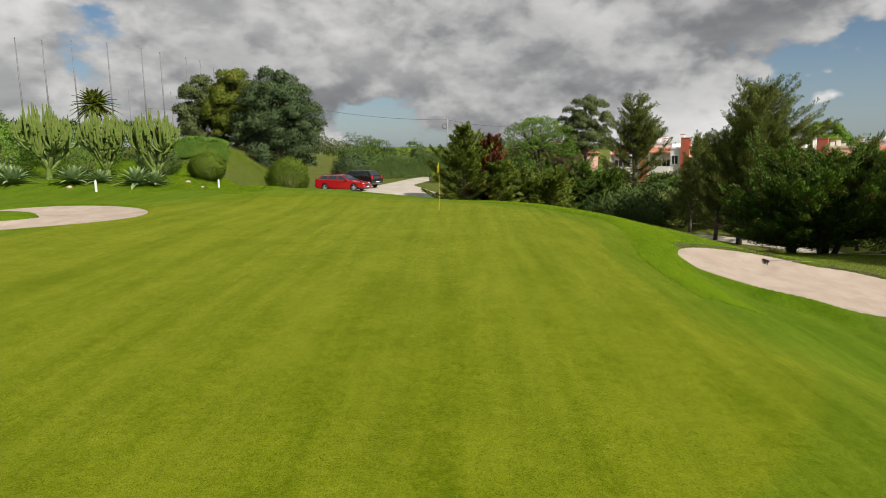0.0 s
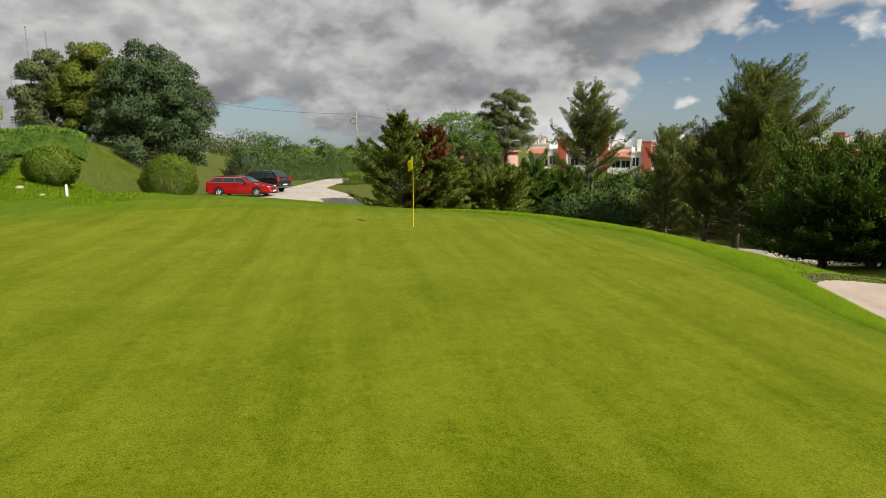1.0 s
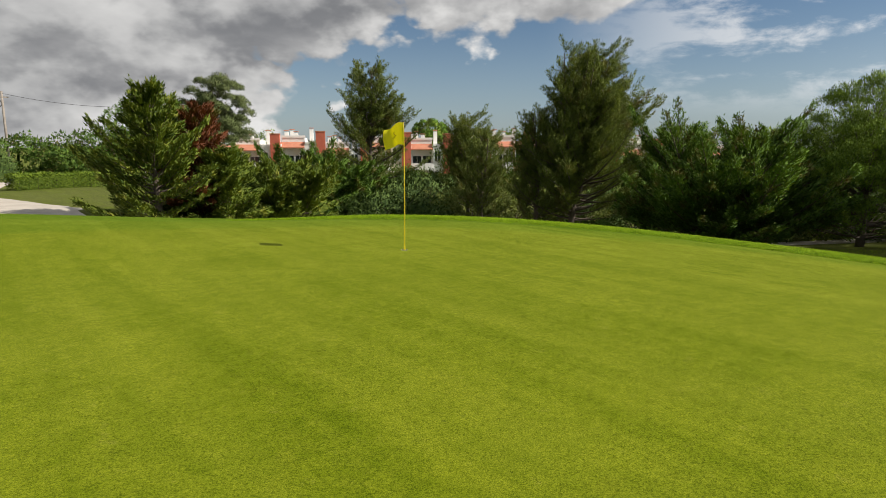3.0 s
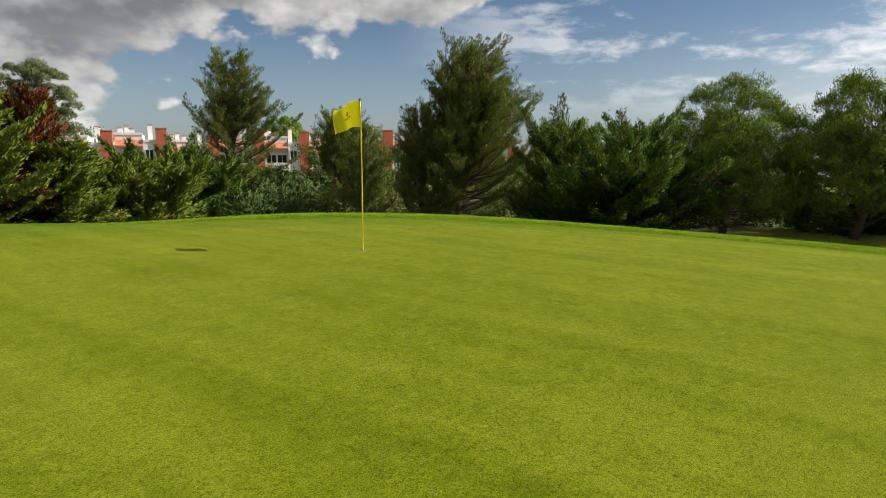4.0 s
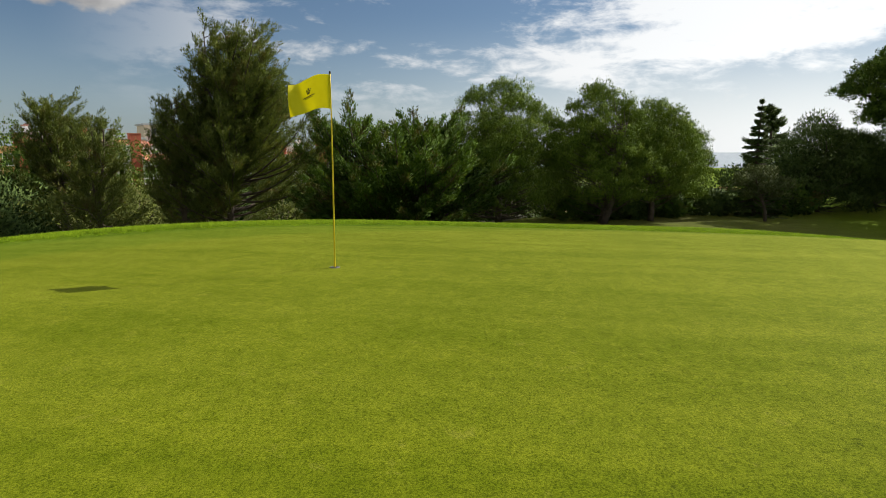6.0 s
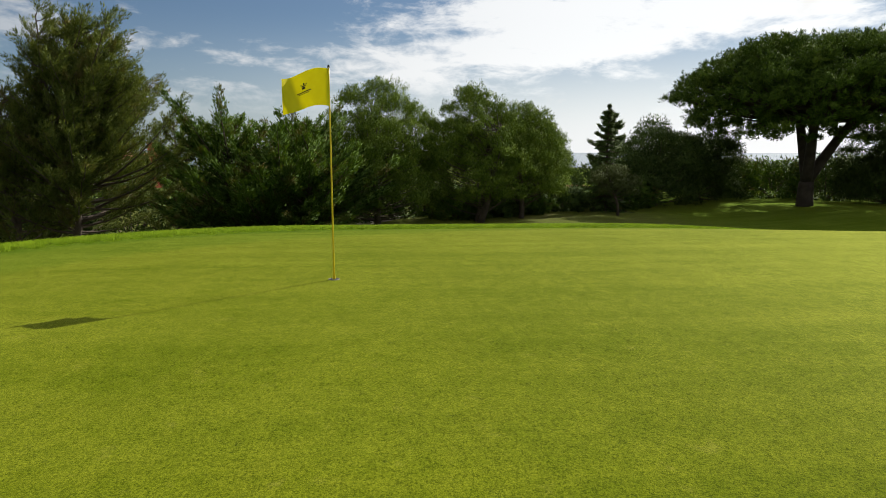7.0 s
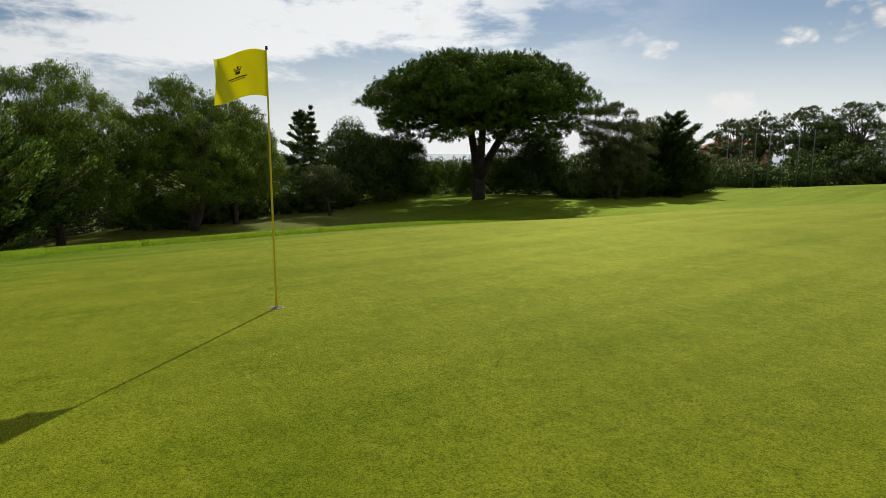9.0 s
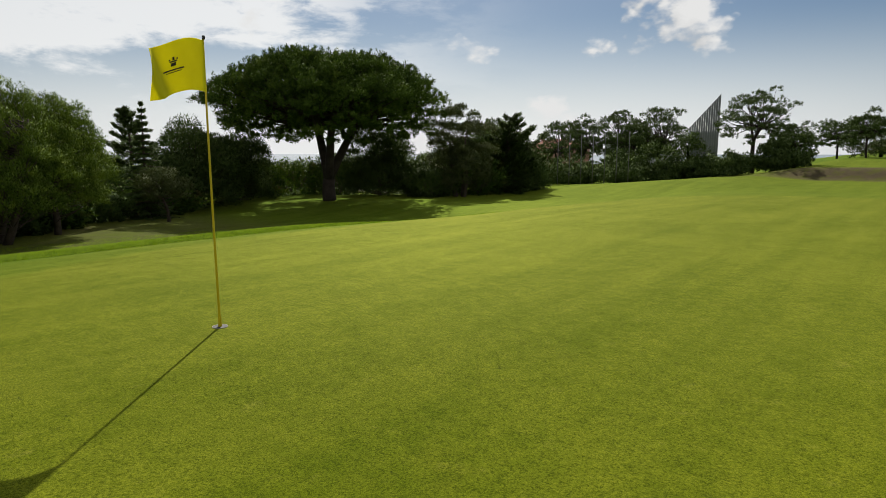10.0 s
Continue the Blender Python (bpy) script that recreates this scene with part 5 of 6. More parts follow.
# ---------------------------------------------------------------- flag and cup
def build_flag():
    root = thing("flagstick", pose(POLE_X, POLE_Y, gz(POLE_X, POLE_Y)), "yellow flagstick with a yellow flag standing in the cup", "golf flag")
    h = Heap()
    zz = np.linspace(-0.08, 2.13, 12)
    h.tube(np.stack([0.012 * np.sin(zz * 1.2), 0 * zz, zz], -1), np.linspace(0.010, 0.007, 12), 8)
    part("pole", h, YELLOW, root, smooth=True)
    part("cap", rod((0, 0, 2.125), (0, 0, 2.15), 0.012, 0.010), BLACKTRIM, root)
    part("ferrule", rod((0, 0, 0.0), (0, 0, 0.10), 0.016, 0.011), YELLOW, root)
    # the cloth streams to the north-east of the pole, sagging at its fly
    nx, nz = 26, 16
    u, v = np.meshgrid(np.linspace(0, 1, nx), np.linspace(0, 1, nz), indexing="ij")
    way = np.array([-0.10, 0.995])
    wave = 0.045 * u * np.sin(u * 7.0 + v * 1.6) + 0.02 * u * np.sin(u * 13 + v * 4)
    along = 0.50 * u * (1 - 0.10 * u)
    px = way[0] * along - way[1] * wave
    py = way[1] * along + way[0] * wave
    pz = 2.115 - 0.36 * v * (1 - 0.06 * u) - 0.11 * u ** 1.6 + 0.015 * np.sin(u * 6)
    top = Heap()
    a = (np.arange(nx - 1)[:, None] * nz + np.arange(nz - 1)[None]).ravel()
    f = np.concatenate([np.stack([a, a + nz, a + nz + 1], -1), np.stack([a, a + nz + 1, a + 1], -1)])
    n2 = np.array([-way[1], way[0], 0]) * 0.0015
    p = np.stack([px, py, pz], -1)
    top.add(p + n2, f)
    top.add(p - n2, f[:, ::-1])
    cloth = part("flag", top, YELLOWCLOTH, root, "yellow flag cloth with a dark emblem", smooth=True)
    # emblem: a plain dark shape over a bar, on both faces
    em = Heap()

    def patch(u0, u1, v0, v1):
        for sgn in (1, -1):
            uu, vv = np.meshgrid(np.linspace(u0, u1, 5), np.linspace(v0, v1, 4), indexing="ij")
            wv = 0.045 * uu * np.sin(uu * 7.0 + vv * 1.6) + 0.02 * uu * np.sin(uu * 13 + vv * 4)
            al = 0.50 * uu * (1 - 0.10 * uu)
            q = np.stack([way[0] * al - way[1] * wv, way[1] * al + way[0] * wv, 2.115 - 0.36 * vv * (1 - 0.06 * uu) - 0.11 * uu ** 1.6 + 0.015 * np.sin(uu * 6)], -1)
            b = (np.arange(4)[:, None] * 4 + np.arange(3)[None]).ravel()
            em.add(q + sgn * n2 * 2.2, np.concatenate([np.stack([b, b + 4, b + 5], -1), np.stack([b, b + 5, b + 1], -1)]))

    for u0, u1, v0, v1 in ((0.50, 0.53, 0.30, 0.36), (0.46, 0.57, 0.37, 0.395), (0.48, 0.55, 0.41, 0.47), (0.45, 0.47, 0.33, 0.36), (0.56, 0.58, 0.33, 0.36), (0.36, 0.67, 0.53, 0.555), (0.40, 0.62, 0.58, 0.595)):
        patch(u0, u1, v0, v1)
    part("emblem", em, BLACKTRIM, cloth, "small dark printed emblem")
    cup = thing("golf_cup", pose(POLE_X, POLE_Y, gz(POLE_X, POLE_Y)), "white-lined hole laid flat on the green round the flagstick", "golf hole")
    ring = Heap()
    ang = np.linspace(0, 2 * np.pi, 25)
    loop = np.stack([0.056 * np.cos(ang), 0.056 * np.sin(ang), 0 * ang + 0.002], -1)
    ring.tube(loop, np.full(25, 0.0035), 6, cap=False)
    part("rim", ring, DARKCUP, cup, smooth=True)
    # nothing is cut out: a black disc stands for the shade inside
    disc = Heap()
    disc.tube([(0, 0, 0.002), (0, 0, 0.0045)], [0.052, 0.052], 24)
    part("hole", disc, BLACKTRIM, cup, "flat black disc for the shade inside the hole")


build_flag()


# ---------------------------------------------------------------- cars
def prism(profile, half, material_name, inset=0.0, seg=2):
    """A side outline swept across the car, with softened edges."""
    bm = bmesh.new()
    ring = []
    for s in (-1, 1):
        ring.append([bm.verts.new((x, s * (half - (inset * max(0, z - 0.85) if inset else 0)), z)) for x, z in profile])
    n = len(profile)
    bm.faces.new(ring[0])
    bm.faces.new(ring[1][::-1])
    for i in range(n):
        j = (i + 1) % n
        bm.faces.new((ring[0][j], ring[0][i], ring[1][i], ring[1][j]))
    bmesh.ops.recalc_face_normals(bm, faces=bm.faces[:])
    bmesh.ops.bevel(bm, geom=bm.edges[:], offset=0.05, segments=seg, affect="EDGES", clamp_overlap=True)
    return bm


def slab(points, y, thick, sgn):
    """A flat pane or strip from a side outline, lying at y."""
    bm = bmesh.new()
    a = [bm.verts.new((x, y(z) * sgn, z)) for x, z in points]
    b = [bm.verts.new((x, (y(z) - thick) * sgn, z)) for x, z in points]
    n = len(points)
    bm.faces.new(a)
    bm.faces.new(b[::-1])
    for i in range(n):
        j = (i + 1) % n
        bm.faces.new((a[j], a[i], b[i], b[j]))
    bmesh.ops.recalc_face_normals(bm, faces=bm.faces[:])
    return bm


def wheel_parts(root, x, y, sgn):
    tyre = Heap()
    ang = np.linspace(0, 2 * np.pi, 29)
    tyre.tube(np.stack([0.245 * np.cos(ang), 0 * ang, 0.245 * np.sin(ang)], -1), np.full(29, 0.085), 8, cap=False)
    w = new("wheel")
    w.parent = root
    w.location = (x, y, 0.33)
    part("tyre", tyre, RUBBER, w, smooth=True)
    rim = Heap()
    rim.tube(np.stack([0.185 * np.cos(ang), 0 * ang + 0.05 * sgn, 0.185 * np.sin(ang)], -1), np.full(29, 0.022), 6, cap=False)
    for k in range(5):
        a = k * 2 * math.pi / 5 + 0.3
        rim.tube([(0, 0.055 * sgn, 0), (0.19 * math.cos(a), 0.06 * sgn, 0.19 * math.sin(a))], [0.05, 0.032], 6)
    rim.tube([(0, -0.02 * sgn, 0), (0, 0.065 * sgn, 0)], [0.06, 0.05], 10)
    part("rim", rim, ALLOY, w, smooth=True)
    disc = Heap()
    disc.tube([(0, -0.03, 0), (0, 0.03, 0)], [0.20, 0.20], 20)
    part("brake_disc", disc, BLACKTRIM, w)


def estate_car(m, paint, label, tall=False):
    """An estate car, front towards +x, standing on z = 0."""
    root = thing("estate_car", m, label, "car")
    up = 0.16 if tall else 0.0
    foot = [(2.30, 0.30 + up), (2.38, 0.52 + up), (2.30, 0.74 + up), (1.10, 0.98 + up), (0.55, 0.98 + up), (-2.28, 1.02 + up), (-2.38, 0.80 + up), (-2.36, 0.36 + up), (-2.2, 0.24 + up)]
    outline = foot + [(-1.42 - 0.38, 0.24 + up)]
    outline += [(-1.42 - 0.38 * math.cos(math.pi * k / 8), 0.33 + up * 0.3 + 0.38 * math.sin(math.pi * k / 8)) for k in range(9)]
    outline += [(-1.0, 0.22 + up), (1.02, 0.22 + up)]
    outline += [(1.42 - 0.38 * math.cos(math.pi * k / 8), 0.33 + up * 0.3 + 0.38 * math.sin(math.pi * k / 8)) for k in range(9)]
    body = part("body", prism(outline, 0.92, "body"), paint, root, smooth=False)
    cab = [(1.12, 0.97 + up), (0.25, 1.43 + up * 1.4), (-0.4, 1.49 + up * 1.4), (-1.75, 1.45 + up * 1.4), (-2.28, 1.02 + up)]
    part("cabin", prism(cab, 0.90, "cabin", inset=0.32), paint, root)
    part("underside", box(-2.1, 2.1, -0.80, 0.80, 0.20 + up, 0.42 + up, 0.02), BLACKTRIM, root)

    def side_y(z):
        return 0.90 - 0.32 * max(0, z - 0.85) + 0.012

    t = up
    panes = [[(0.92, 1.02 + t), (0.24, 1.37 + t * 1.4), (-0.18, 1.40 + t * 1.4), (-0.18, 1.03 + t)], [(-0.26, 1.03 + t), (-0.26, 1.40 + t * 1.4), (-1.08, 1.40 + t * 1.4), (-1.08, 1.04 + t)], [(-1.16, 1.05 + t), (-1.16, 1.39 + t * 1.4), (-1.70, 1.36 + t * 1.4), (-2.02, 1.08 + t)]]
    for sgn in (1, -1):
        for q in panes:
            part("side_window", slab(q, side_y, 0.03, sgn), PANE, root, "dark side window")
        part("window_trim", slab([(0.98, 0.995 + t), (-2.08, 1.045 + t), (-2.08, 1.065 + t), (0.96, 1.015 + t)], lambda z: side_y(z) + 0.006, 0.02, sgn), CHROME, root, "bright window trim")
        part("window_trim", slab([(0.26, 1.385 + t * 1.4), (-1.72, 1.38 + t * 1.4), (-1.72, 1.40 + t * 1.4), (0.24, 1.405 + t * 1.4)], lambda z: side_y(z) + 0.006, 0.02, sgn), CHROME, root, "bright window trim")
        part("side_moulding", box(-0.98, 1.0, sgn * 0.925 - 0.012, sgn * 0.925 + 0.012, 0.40 + t, 0.47 + t, 0.008), BLACKTRIM if tall else paint, root)
        part("roof_rail", rod((0.1, sgn * 0.66, 1.47 + t * 1.4), (-1.7, sgn * 0.66, 1.48 + t * 1.4), 0.018, 0.018), CHROME if tall else BLACKTRIM, root)
        part("mirror", box(0.62, 0.80, sgn * 0.98 - 0.09, sgn * 0.98 + 0.09, 1.0 + t, 1.13 + t, 0.03), paint, root)
        part("door_handle", box(-0.12, 0.06, sgn * 0.93 - 0.015, sgn * 0.93 + 0.015, 0.83 + t, 0.86 + t, 0.008), paint, root)
        part("door_handle", box(-1.0, -0.82, sgn * 0.93 - 0.015, sgn * 0.93 + 0.015, 0.85 + t, 0.88 + t, 0.008), paint, root)
        part("headlight", box(2.06, 2.30, sgn * 0.66 - 0.20, sgn * 0.66 + 0.20, 0.62 + t, 0.77 + t, 0.04), LAMPGLASS, root)
        part("tail_light", box(-2.40, -2.14, sgn * 0.74 - 0.10, sgn * 0.74 + 0.10, 0.72 + t, 1.10 + t, 0.03), REDGLASS, root)
        for wx in (1.42, -1.42):
            wheel_parts(root, wx, 0.86 * sgn, sgn)
    part("windscreen", slab_across([(1.06, 1.02 + t), (0.30, 1.42 + t * 1.4)], 0.72, 0.62), PANE, root, "dark sloping windscreen")
    part("rear_window", slab_across([(-2.24, 1.07 + t), (-1.82, 1.42 + t * 1.4)], 0.70, 0.60), PANE, root, "dark rear window")
    part("grille", box(2.30, 2.41, -0.34, 0.34, 0.50 + t, 0.68 + t, 0.02), BLACKTRIM, root)
    part("bumper", box(2.22, 2.44, -0.86, 0.86, 0.32 + t, 0.48 + t, 0.05), paint, root)
    part("bumper", box(-2.46, -2.24, -0.86, 0.86, 0.36 + t, 0.56 + t, 0.05), BLACKTRIM if tall else paint, root)
    part("number_plate", box(2.43, 2.455, -0.26, 0.26, 0.36 + t, 0.46 + t), PLATE, root, "pale blank plate")
    part("number_plate", box(-2.475, -2.45, -0.26, 0.26, 0.44 + t, 0.54 + t), PLATE, root, "pale blank plate")
    return root


def slab_across(line, half0, half1):
    """A sloping pane across the car between two points of its outline."""
    (x0, z0), (x1, z1) = line
    nx, nz = -(z1 - z0), (x1 - x0)
    k = math.hypot(nx, nz)
    nx, nz = nx / k * 0.02, nz / k * 0.02
    if nz < 0:
        nx, nz = -nx, -nz
    bm = bmesh.new()
    q = [bm.verts.new(p) for p in ((x0 + nx, -half0, z0 + nz), (x0 + nx, half0, z0 + nz), (x1 + nx, half1, z1 + nz), (x1 + nx, -half1, z1 + nz), (x0 - nx, -half0, z0 - nz), (x0 - nx, half0, z0 - nz), (x1 - nx, half1, z1 - nz), (x1 - nx, -half1, z1 - nz))]
    for f in ((0, 1, 2, 3), (7, 6, 5, 4), (0, 4, 5, 1), (1, 5, 6, 2), (2, 6, 7, 3), (3, 7, 4, 0)):
        bm.faces.new([q[i] for i in f])
    bmesh.ops.recalc_face_normals(bm, faces=bm.faces[:])
    return bm


def park(x, y, yaw):
    return pose(x, y, gz(x, y) + 0.05, 0, 0, yaw)


estate_car(park(-9.9, 56.3, -14), REDPAINT, "clean red estate car parked on the gravel")
estate_car(park(-9.2, 60.2, 150), BLACKPAINT, "black tall estate car parked behind the red one", tall=True)
ball_bush(-11.2, 68.0, 3.6, 3.0, 96, SILVER, "grey-green loose shrub behind the cars", name="shrub", n=9000, ragged=0.2, leaf_len=0.2, leaf_wid=0.07)


# ---------------------------------------------------------------- poles, stakes, wires
def flagpole(x, y, h):
    root = thing("flagpole", pose(x, y, gz(x, y)), "tall bare grey metal flagpole", "flagpole", "flagpoles on the bank")
    part("mast", rod((0, 0, -0.1), (0, 0, h), 0.075, 0.04), POLE, root, smooth=True)
    part("foot", rod((0, 0, -0.05), (0, 0, 0.25), 0.16, 0.12), POLE, root)
    part("finial", rod((0, 0, h - 0.02), (0, 0, h + 0.12), 0.06, 0.03), POLE, root)


for _x, _y in ((-36.0, 52.0), (-34.6, 53.3), (-32.5, 54.0), (-30.2, 55.4), (-28.8, 58.6), (-28.3, 61.2), (-27.0, 64.0), (-26.2, 65.5), (-26.5, 69.8), (-26.7, 71.6)):
    flagpole(_x, _y, 9.0)
for _k in range(7):
    flagpole(-47.0 + 4.4 * _k, 79.0 + 2.6 * _k, 8.4)


def stake(x, y, h=0.55):
    root = thing("marker_stake", pose(x, y, gz(x, y)), "short white painted marker stake in the grass", "stake", "marker stakes")
    part("post", box(-0.045, 0.045, -0.045, 0.045, -0.1, h, 0.012), STAKEWHITE, root)
    part("tip", rod((0, 0, h - 0.01), (0, 0, h + 0.05), 0.04, 0.005, 6), STAKEWHITE, root)


for _x, _y in ((-13.6, 36.5), (-12.2, 50.5), (-17.9, 31.2)):
    stake(_x, _y)


def wooden_pole(x, y, h, label):
    root = thing("power_pole", pose(x, y, gz(x, y)), label, "pole")
    part("post", rod((0, 0, -0.2), (0, 0, h), 0.14, 0.09), WOODPOLE, root, smooth=True)
    part("crossarm", box(-0.5, 0.5, -0.05, 0.05, h - 0.6, h - 0.48), WOODPOLE, root)
    ring = Heap()
    a = np.linspace(0, 2 * np.pi, 17)
    ring.tube(np.stack([0.35 * np.cos(a) - 0.4, 0 * a + 0.12, 0.35 * np.sin(a) + h - 1.1], -1), np.full(17, 0.035), 5, cap=False)
    part("cable_coil", ring, BLACKTRIM, root, "coil of spare black cable")
    return gz(x, y) + h


_h1 = wooden_pole(-1.0, 90.0, 8.2, "slim wooden power pole with a coil of cable")
_h2 = wooden_pole(-29.0, 105.0, 9.6, "distant wooden power pole")
wire = Heap()
for _dz in (0.2,):
    for (_xa, _ya, _za), (_xb, _yb, _zb) in (((-1.0, 90.0, _h1), (-29.0, 105.0, _h2)), ((-1.0, 90.0, _h1), (14.0, 84.0, _h1 - 0.5)), ((-29.0, 105.0, _h2), (-60.0, 118.0, _h2))):
        s = np.linspace(0, 1, 13)
        wire.tube(np.stack([_xa + (_xb - _xa) * s, _ya + (_yb - _ya) * s, _za + (_zb - _za) * s - _dz - 3.2 * s * (1 - s)], -1), np.full(13, 0.016), 4)
tagged(part("power_line", wire, BLACKTRIM), "sagging black cables between the power poles", "cable")


# ---------------------------------------------------------------- houses
def window(root, x, y, z, w, h, face):
    """A window in a wall that looks along face ('x' or 'y', with sign)."""
    fr = new("window")
    fr.parent = root
    fr.matrix_local = pose(x, y, z, 0, 0, {"-y": 0, "x": 90, "y": 180, "-x": 270}[face])
    part("pane", box(-w / 2, w / 2, -0.02, 0.04, 0, h), PANE, fr)
    for a in ((-w / 2 - 0.08, -w / 2, 0, h), (w / 2, w / 2 + 0.08, 0, h), (-w / 2 - 0.08, w / 2 + 0.08, h, h + 0.08), (-0.03, 0.03, 0, h)):
        part("frame", box(a[0], a[1], -0.06, 0.03, a[2], a[3]), FRAMEWHITE, fr)
    part("sill", box(-w / 2 - 0.15, w / 2 + 0.15, -0.14, 0.03, -0.08, 0), FRAMEWHITE, fr)


def terrace_house(x, y, yaw, w, d, h, wall, trim, label, z):
    """A stepped terraced house: two bays of unlike height, a red chimney tower, tiled lean-to over a deep balcony, stub chimneys."""
    root = thing("town_house", pose(x, y, z - 0.3, 0, 0, yaw), label, "house", "terraced houses across the valley")
    m = w * 0.08
    part("wall", box(-w / 2, m, -d / 2 + 1.2, d / 2, 0, h), wall, root)
    part("wall", box(m, w / 2, -d / 2, d / 2, 0, h - 0.9), trim, root)
    part("parapet", box(-w / 2 - 0.08, m + 0.08, -d / 2 + 1.1, -d / 2 + 1.35, h, h + 0.3), wall, root)
    part("parapet", box(m + 0.08, w / 2 + 0.08, -d / 2 - 0.08, -d / 2 + 0.2, h - 0.9, h - 0.6), trim, root)
    part("chimney_tower", box(w / 2 - 0.75, w / 2 + 0.55, -d / 2 - 0.35, -d / 2 + 0.9, 0, h + 0.8), BRICKRED, root)
    part("tower_cap", box(w / 2 - 0.8, w / 2 + 0.6, -d / 2 - 0.4, -d / 2 + 0.95, h + 0.8, h + 0.92), TERRACOTTA, root)
    for k, (cx, cy, ch) in enumerate(((-w * 0.42, 0.5, 0.9), (-w * 0.15, -1.4, 0.7), (w * 0.22, 1.2, 1.3), (-w * 0.30, 2.4, 1.1))):
        stub = part("chimney", box(cx - 0.28, cx + 0.28, cy - 0.28, cy + 0.28, h - 0.95, h + ch), WHITE, root)
        part("cap", box(cx - 0.36, cx + 0.36, cy - 0.36, cy + 0.36, h + ch + 0.12, h + ch + 0.22), TERRACOTTA, stub)
    bm = box(-w / 2 - 0.1, m, -d / 2 - 0.3, -d / 2 + 1.2, h - 0.75, h - 0.60)
    for v in bm.verts:
        v.co.z -= 0.75 * (v.co.y < -d / 2 + 0.4)
    part("lean_to_roof", bm, TERRACOTTA, root, "sloping terracotta tiled roof")
    part("balcony_wall", box(-w / 2, m, -d / 2 - 0.1, -d / 2 + 0.08, h * 0.34, h * 0.34 + 1.0), wall, root)
    part("balcony_floor", box(-w / 2, m, -d / 2 + 0.08, -d / 2 + 1.2, h * 0.34 - 0.2, h * 0.34), wall, root)
    part("side_wall", box(-w / 2 - 0.15, -w / 2 + 0.1, -d / 2 - 0.12, -d / 2 + 1.2, 0, h - 0.9), wall, root)
    for xx in (-w * 0.32, -w * 0.06):
        window(root, xx, -d / 2 + 1.2, h * 0.36, 1.2, 1.9, "-y")
        window(root, xx, -d / 2 + 1.2, h * 0.06, 1.2, 1.3, "-y")
    for zz in (h * 0.10, h * 0.54):
        window(root, w * 0.21, -d / 2, zz, 0.9, 1.3, "-y")
    window(root, -w / 2, 1.0, h * 0.60, 1.0, 1.1, "-x")


_kinds = [(WHITE, WHITE, "white terraced house with a brick-red chimney tower"), (WHITE, CREAM, "white and cream terraced house with tiled lean-to"), (CREAM, ORANGE, "cream and orange terraced house with stub chimneys"), (WHITE, ORANGE, "white and orange terraced house with tiled balcony roof")]
for _k, (_x, _y, _yaw) in enumerate(((30.5, 107, -30), (36.0, 104.0, -30), (41.5, 101, -30), (47.0, 98.2, -32), (52.4, 95, -34), (57.5, 92, -34), (62.5, 88, -36), (67.4, 84, -38), (72.0, 79.5, -40), (76.6, 75, -40), (80.5, 69.5, -42), (84.4, 64.5, -44))):
    _wl, _tr, _lb = _kinds[(0, 0, 0, 1, 0, 2, 3, 0, 1, 0, 0, 3)[_k]]
    terrace_house(_x, _y, _yaw, 5.6, 8.0, 6.6 + 0.5 * math.sin(2.3 * _k), _wl, _tr, _lb, -3.6 if _k < 8 else -4.8)


def villa(name, x, y, yaw, w, d, h, wall, roofmat, label, hip=1.8, z=None):
    zb = gz(x, y) if z is None else z
    root = thing(name, pose(x, y, zb - 0.3, 0, 0, yaw), label, "house")
    part("wall", box(-w / 2, w / 2, -d / 2, d / 2, 0, h), wall, root)
    bm = bmesh.new()
    e = 0.5
    lo = [bm.verts.new(p) for p in ((-w / 2 - e, -d / 2 - e, h), (w / 2 + e, -d / 2 - e, h), (w / 2 + e, d / 2 + e, h), (-w / 2 - e, d / 2 + e, h))]
    hi = [bm.verts.new(p) for p in ((-w / 2 + d / 2, 0, h + hip), (w / 2 - d / 2, 0, h + hip))]
    for f in ((0, 1, 5, 4), (1, 2, 5), (2, 3, 4, 5), (3, 0, 4), (3, 2, 1, 0)):
        bm.faces.new([(lo + hi)[i] for i in f])
    bmesh.ops.recalc_face_normals(bm, faces=bm.faces[:])
    roof = part("roof", bm, roofmat, root)
    part("chimney", box(w * 0.2, w * 0.2 + 0.8, -0.4, 0.4, h + hip * 0.4, h + hip + 0.8), wall, roof)
    for zz in np.arange(0.9, h - 1.3, 2.9):
        for xx in np.arange(-w / 2 + 1.5, w / 2 - 1, 2.6):
            window(root, float(xx), -d / 2, float(zz), 1.2, 1.4, "-y")


villa("villa", 15, 98, 10, 12, 9, 5.0, PINK, TERRACOTTA, "pink villa with a terracotta roof behind the trees", z=-3.0)
villa("villa", 83, 92, -45, 13, 9, 5.0, WHITE, TERRACOTTA, "white villa with a red tiled roof", z=-3.7)
villa("villa", 50.6, -70.9, 30, 11, 8, 4.8, PINK, TERRACOTTA, "pink villa with a hipped tiled roof among pines", 1.5, z=-2.2)
villa("villa", 37.2, -74, 25, 10, 8, 5.0, GREYWALL, GREYWALL, "pale grey house with a low roof among pines", 0.8, z=-1.6)
villa("villa", 52, 9.3, -100, 8, 6, 3.0, WHITE, TERRACOTTA, "low white building behind the pines", 1.0, z=-5.6)


